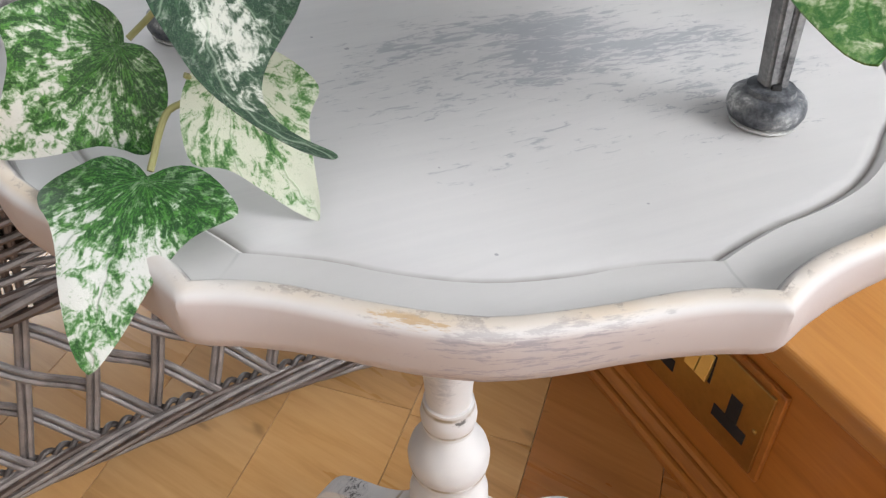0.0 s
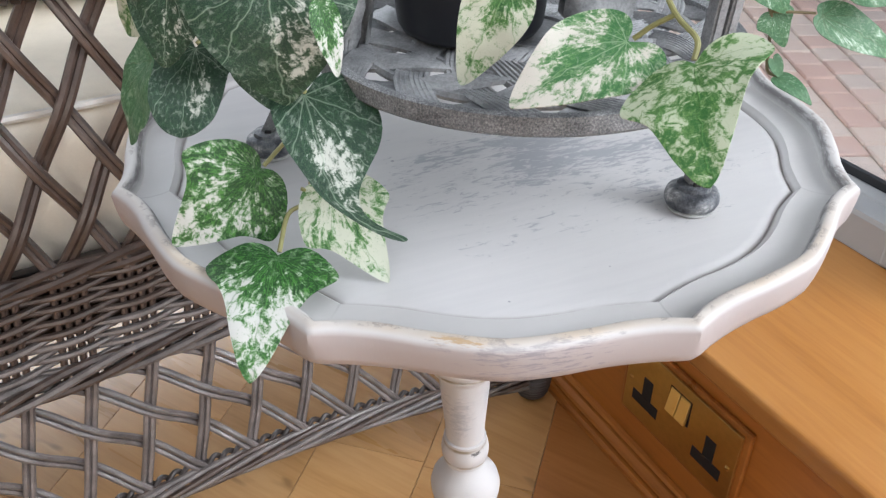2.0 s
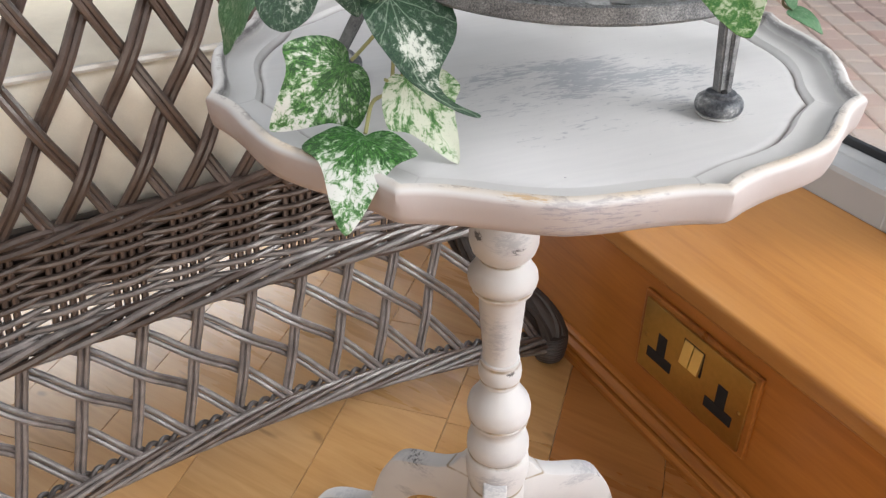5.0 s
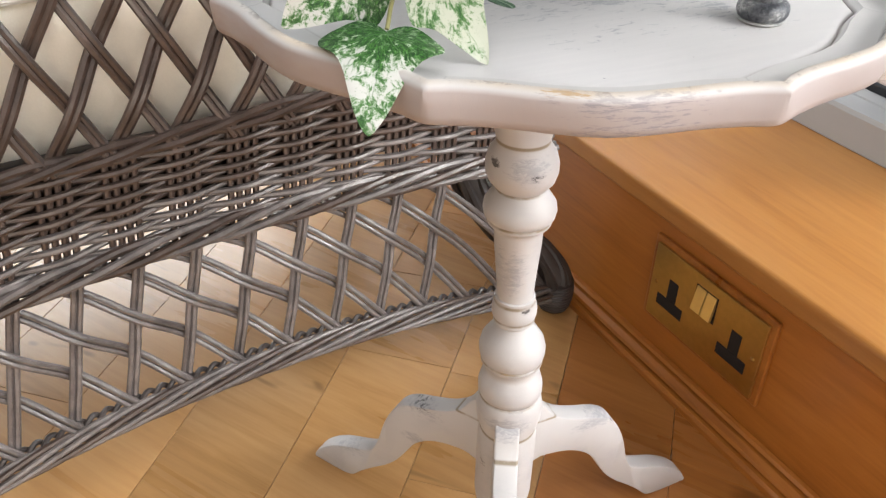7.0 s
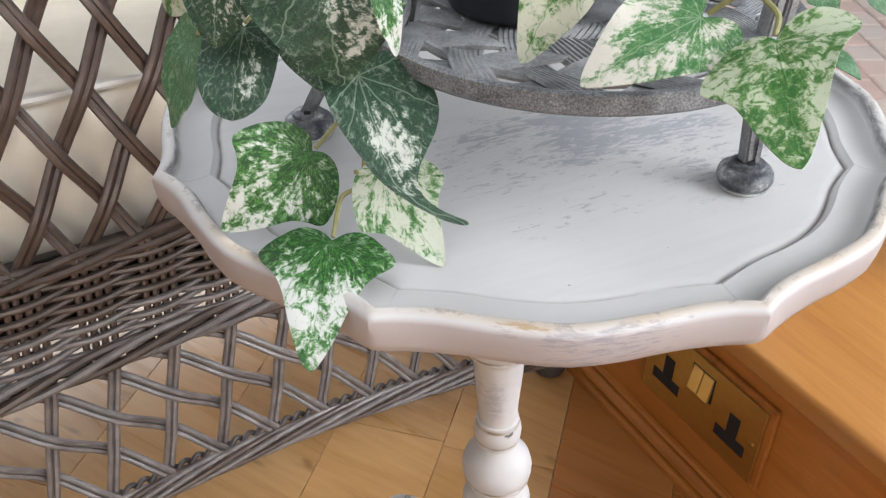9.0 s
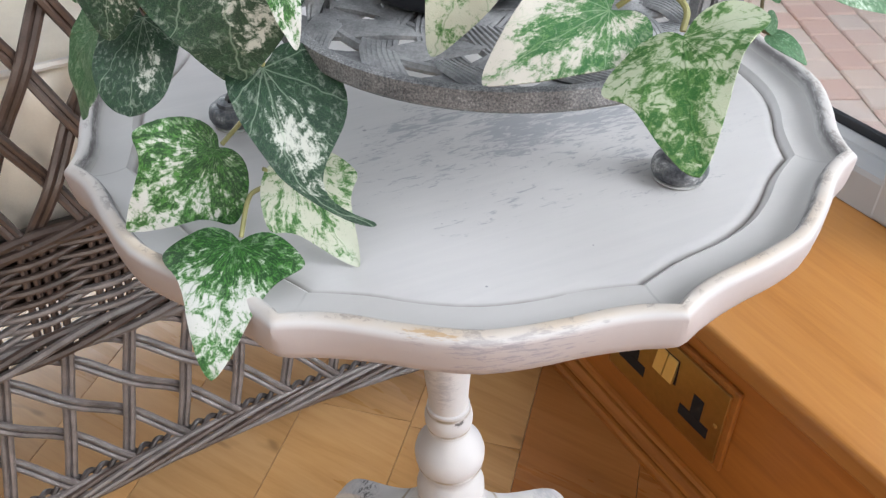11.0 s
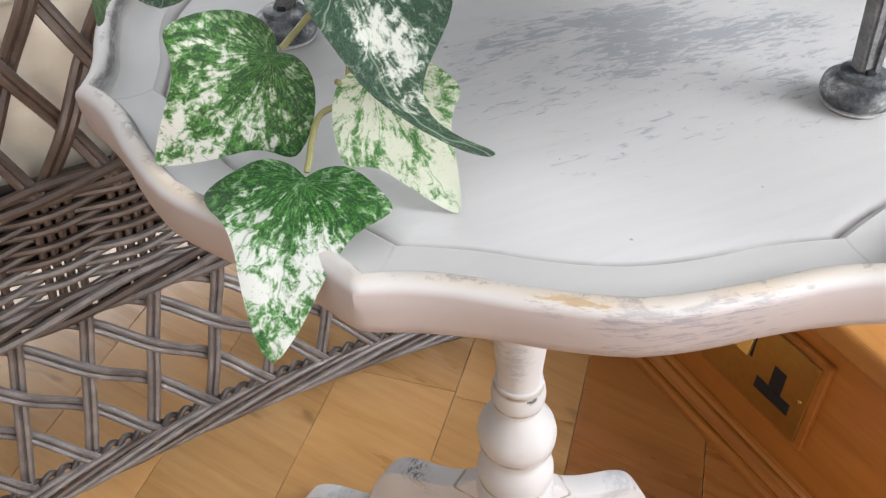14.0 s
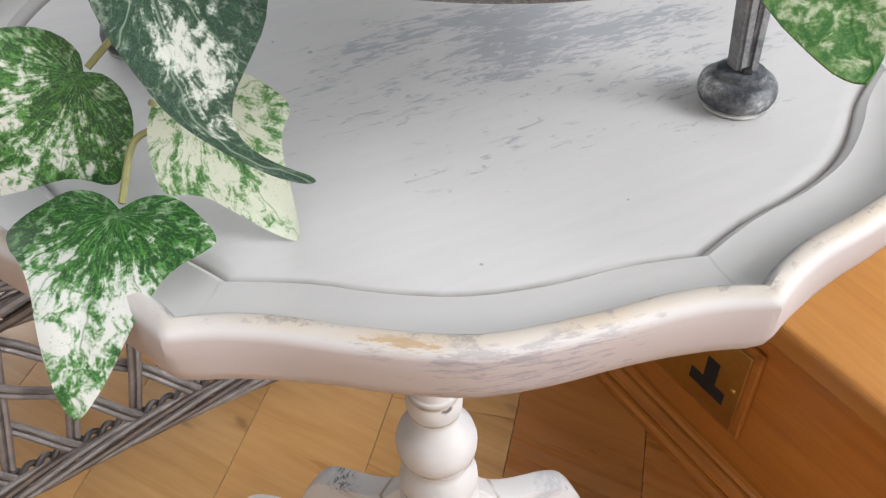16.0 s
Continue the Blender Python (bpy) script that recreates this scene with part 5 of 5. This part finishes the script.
leaf((0.1300, 0.0000, 0.5840), (0.1470, 0.0000, 0.5620), (0.0, -0.9, 0.4), "heart", 0.8, 0.05, 0.05, 0.02, LEAF_BACK, 0.0, 0.0, 0.02, 19)
leaf((0.1180, -0.0050, 0.5830), (0.1050, -0.0050, 0.5640), (-0.1, -0.9, 0.4), "heart", 1.0, 0.05, 0.05, 0.02, LEAF_BACK, 0.0, 0.0, 0.02, 20)
leaf((0.1720, 0.0000, 0.5760), (0.2050, 0.0000, 0.5690), (0.0, -0.8, 0.6), "slim", 1.0, 0.05, 0.05, 0.02, LEAF_BACK, 0.0, 0.0, 0.02, 21)

stem([(-0.078, -0.134, 0.514), (-0.0755, -0.1225, 0.5235), (-0.0683, -0.1200, 0.5285), (-0.0665, -0.1130, 0.5400), (-0.0680, -0.1040, 0.5630), (-0.0680, -0.1020, 0.5800), (-0.0620, -0.1000, 0.6150), (-0.045, -0.080, 0.645), (-0.015, -0.050, 0.640)])
stem([(-0.0620, -0.1165, 0.5350), (-0.0655, -0.1165, 0.5300), (-0.0700, -0.1190, 0.5330)], 0.0009, 0.0008)
stem([(-0.085, -0.112, 0.539), (-0.0790, -0.1060, 0.5440), (-0.0680, -0.1050, 0.5560)], 0.0009, 0.0009)
stem([(-0.1100, -0.0890, 0.5790), (-0.1030, -0.0830, 0.5830), (-0.0880, -0.0780, 0.5900), (-0.0650, -0.0750, 0.6250), (-0.020, -0.050, 0.640)], 0.0009, 0.0010)
stem([(-0.1330, -0.0720, 0.5680), (-0.1200, -0.0750, 0.5950), (-0.0800, -0.0700, 0.6300), (-0.020, -0.045, 0.640)])
stem([(0.0600, -0.1540, 0.5990), (0.0610, -0.1500, 0.6040), (0.0565, -0.1420, 0.6080), (0.0530, -0.1330, 0.6140), (0.040, -0.100, 0.640), (0.005, -0.055, 0.645)])
stem([(0.0450, -0.1360, 0.5990), (0.0500, -0.1380, 0.6040), (0.0560, -0.1405, 0.6085)], 0.0009, 0.0009)
stem([(0.0080, -0.1080, 0.6120), (0.006, -0.090, 0.630), (0.000, -0.055, 0.642)])
stem([(0.1490, 0.0000, 0.5300), (0.1440, 0.0000, 0.5335), (0.1425, 0.0010, 0.5450), (0.1400, 0.0020, 0.5620), (0.1250, 0.0000, 0.5900), (0.080, -0.015, 0.640), (0.010, -0.040, 0.645)], 0.0008, 0.0011, STEM_BROWN)
stem([(0.1610, 0.0000, 0.5620), (0.1500, 0.0000, 0.5625), (0.1400, 0.0020, 0.5620)], 0.0007, 0.0008, STEM_BROWN)

# ---- the socket ----
SO_U, SO_Z, SO_W, SO_H = -0.0600, 0.1130, 0.150, 0.0875
socket = tagged(new("wall_socket"), "brass double wall socket with black outlets set in the ledge front", "socket")
socket.matrix_world = Matrix.Translation(wall_point(SO_U, WALL_N, SO_Z)) @ WALL_POSE
bpy.context.view_layer.update()


def socket_part(name, x, y, z, sx, sy, sz, mat, bevel=0.0004, label="", parent=None, turn=0.0):
    return part(name, box_bm(pose(x, y, z, turn, 0, 0), sx, sy, sz, bevel), mat, parent or socket, label, False)


socket_part("back_box", 0, -0.0026, 0, SO_W + 0.013, 0.005, SO_H + 0.013, PINE_SHADED, 0.0016, "varnished wooden backing")
plate = socket_part("plate", 0, -0.0066, 0, SO_W, 0.003, SO_H, BRASS, 0.0009, "brushed brass faceplate")
for x in (-0.0440, 0.0430):
    ou = socket_part("outlet", x, -0.00835, -0.0172, 0.037, 0.0006, 0.0130, BLACK, 0.0002, "black three-pin outlet", plate)
    socket_part("outlet_slot", x + 0.001, -0.00833, 0.0015, 0.0130, 0.00055, 0.0245, BLACK, 0.0002, "", ou)
for x in (-0.0068, 0.0068):
    socket_part("switch", x, -0.0096, 0.0180, 0.0126, 0.0036, 0.0275, SWITCH, 0.0006, "brass rocker switch, its gleam in the colour", plate, -9)
socket_part("switch_surround", 0, -0.00825, 0.0172, 0.0292, 0.0004, 0.0305, BLACK, 0.0, "", plate)
for x in (-0.0672, 0.0672):
    b = lathe_bm([(0.0, 0.0), (0.0024, 0.0), (0.0024, 0.0008), (0.0017, 0.0013), (0.0, 0.0014)], 16)
    b.transform(Matrix.Translation((x, -0.0081, 0.0)) @ Matrix.Rotation(radians(90), 4, "X"))
    part("screw", b, BRASS_EDGE, plate)

# ---- planks and pavers ----
PL_E = Vector((0.276, 0.961, 0)).normalized()
PL_F = Vector((PL_E.y, -PL_E.x, 0))
PLANK_W = 0.1190
rng = random.Random(5)
plank_meshes = {}


def plank_mesh(length, wood):
    key = (round(length, 3), wood.name)
    if key not in plank_meshes:
        b = box_bm(Matrix.Identity(4), length - 0.0006, PLANK_W - 0.0006, 0.012, 0.0003, 1)
        me = bpy.data.meshes.new("plank")
        b.to_mesh(me)
        b.free()
        me.materials.append(wood)
        plank_meshes[key] = me
    return plank_meshes[key]


turn = Matrix.Rotation(PLANK_ANGLE, 4, "Z")
for row in range(-30, 22):
    f = -0.0962 + PLANK_W * (row + 0.5)
    L = 0.91
    start = {-1: 0.204, 0: 0.0464, 1: 0.56, 2: 0.40, -2: 0.80, -3: 0.62, -4: 0.95}.get(row, rng.choice((0.0, 0.11, 0.19, 0.30, 0.38)))
    for k in range(-7, 8):
        c = PL_E * (start + L * (k + 0.5)) + PL_F * f
        # whole planks inside the room, sawn into thirds and sixths along the walls
        for pieces in (1, 3, 6):
            fits = []
            for j in range(pieces):
                m = c + PL_E * (L * ((j + 0.5) / pieces - 0.5))
                h = L / pieces / 2
                corners = [m + PL_E * (sx * h) + PL_F * (sy * PLANK_W / 2) for sx in (-1, 1) for sy in (-1, 1)]
                if all(U0 - 0.06 < p.dot(D_WALL) < U1 + 0.06 and N0 - 0.06 < p.dot(N_WALL) < 0.50 for p in corners):
                    fits.append(m)
            if len(fits) == pieces or pieces == 6:
                break
            if pieces == 1 and not fits and not any(U0 < (c + PL_E * (L * q)).dot(D_WALL) < U1 and N0 < (c + PL_E * (L * q)).dot(N_WALL) < 0.5 for q in (-0.45, 0, 0.45)):
                break
        for m in fits:
            ob = new("plank", plank_mesh(L / pieces, OAK_RED if row in (1, 2, 3) else OAK))     # redder boards along the ledge
            ob.matrix_world = Matrix.Translation((m.x, m.y, -0.0062)) @ turn
            ob.parent = floor

PW, PH = 0.092, 0.099
pav = []
for k in range(3):
    b = box_bm(Matrix.Identity(4), PW - 0.006, PH - 0.006, 0.03, 0.004, 1)
    for v in b.verts:
        v.co.x += 0.0012 * noise.noise(Vector((v.co.x * 90 + k * 9, v.co.y * 90, 1)))
        v.co.y += 0.0012 * noise.noise(Vector((v.co.x * 90, v.co.y * 90 + k * 9, 5)))
    me = bpy.data.meshes.new("paver")
    b.to_mesh(me)
    b.free()
    me.materials.append(PAVER)
    pav.append(me)
col = 0
x = X0 + PW / 2
while x < X1:
    off = (0.5 if col % 2 else 0.0) + rng.uniform(-0.12, 0.12)
    y = Y0 + PH * (0.5 + off)
    while y < Y1 - 0.05:
        ob = new("paver", rng.choice(pav))
        ob.location = (x, y, GROUND_Z - 0.0155 + rng.uniform(-0.0015, 0.0015))
        ob.rotation_euler = (rng.uniform(-0.006, 0.006), rng.uniform(-0.006, 0.006), rng.uniform(-0.008, 0.008))
        ob.parent = pavement
        y += PH
    x += PW
    col += 1
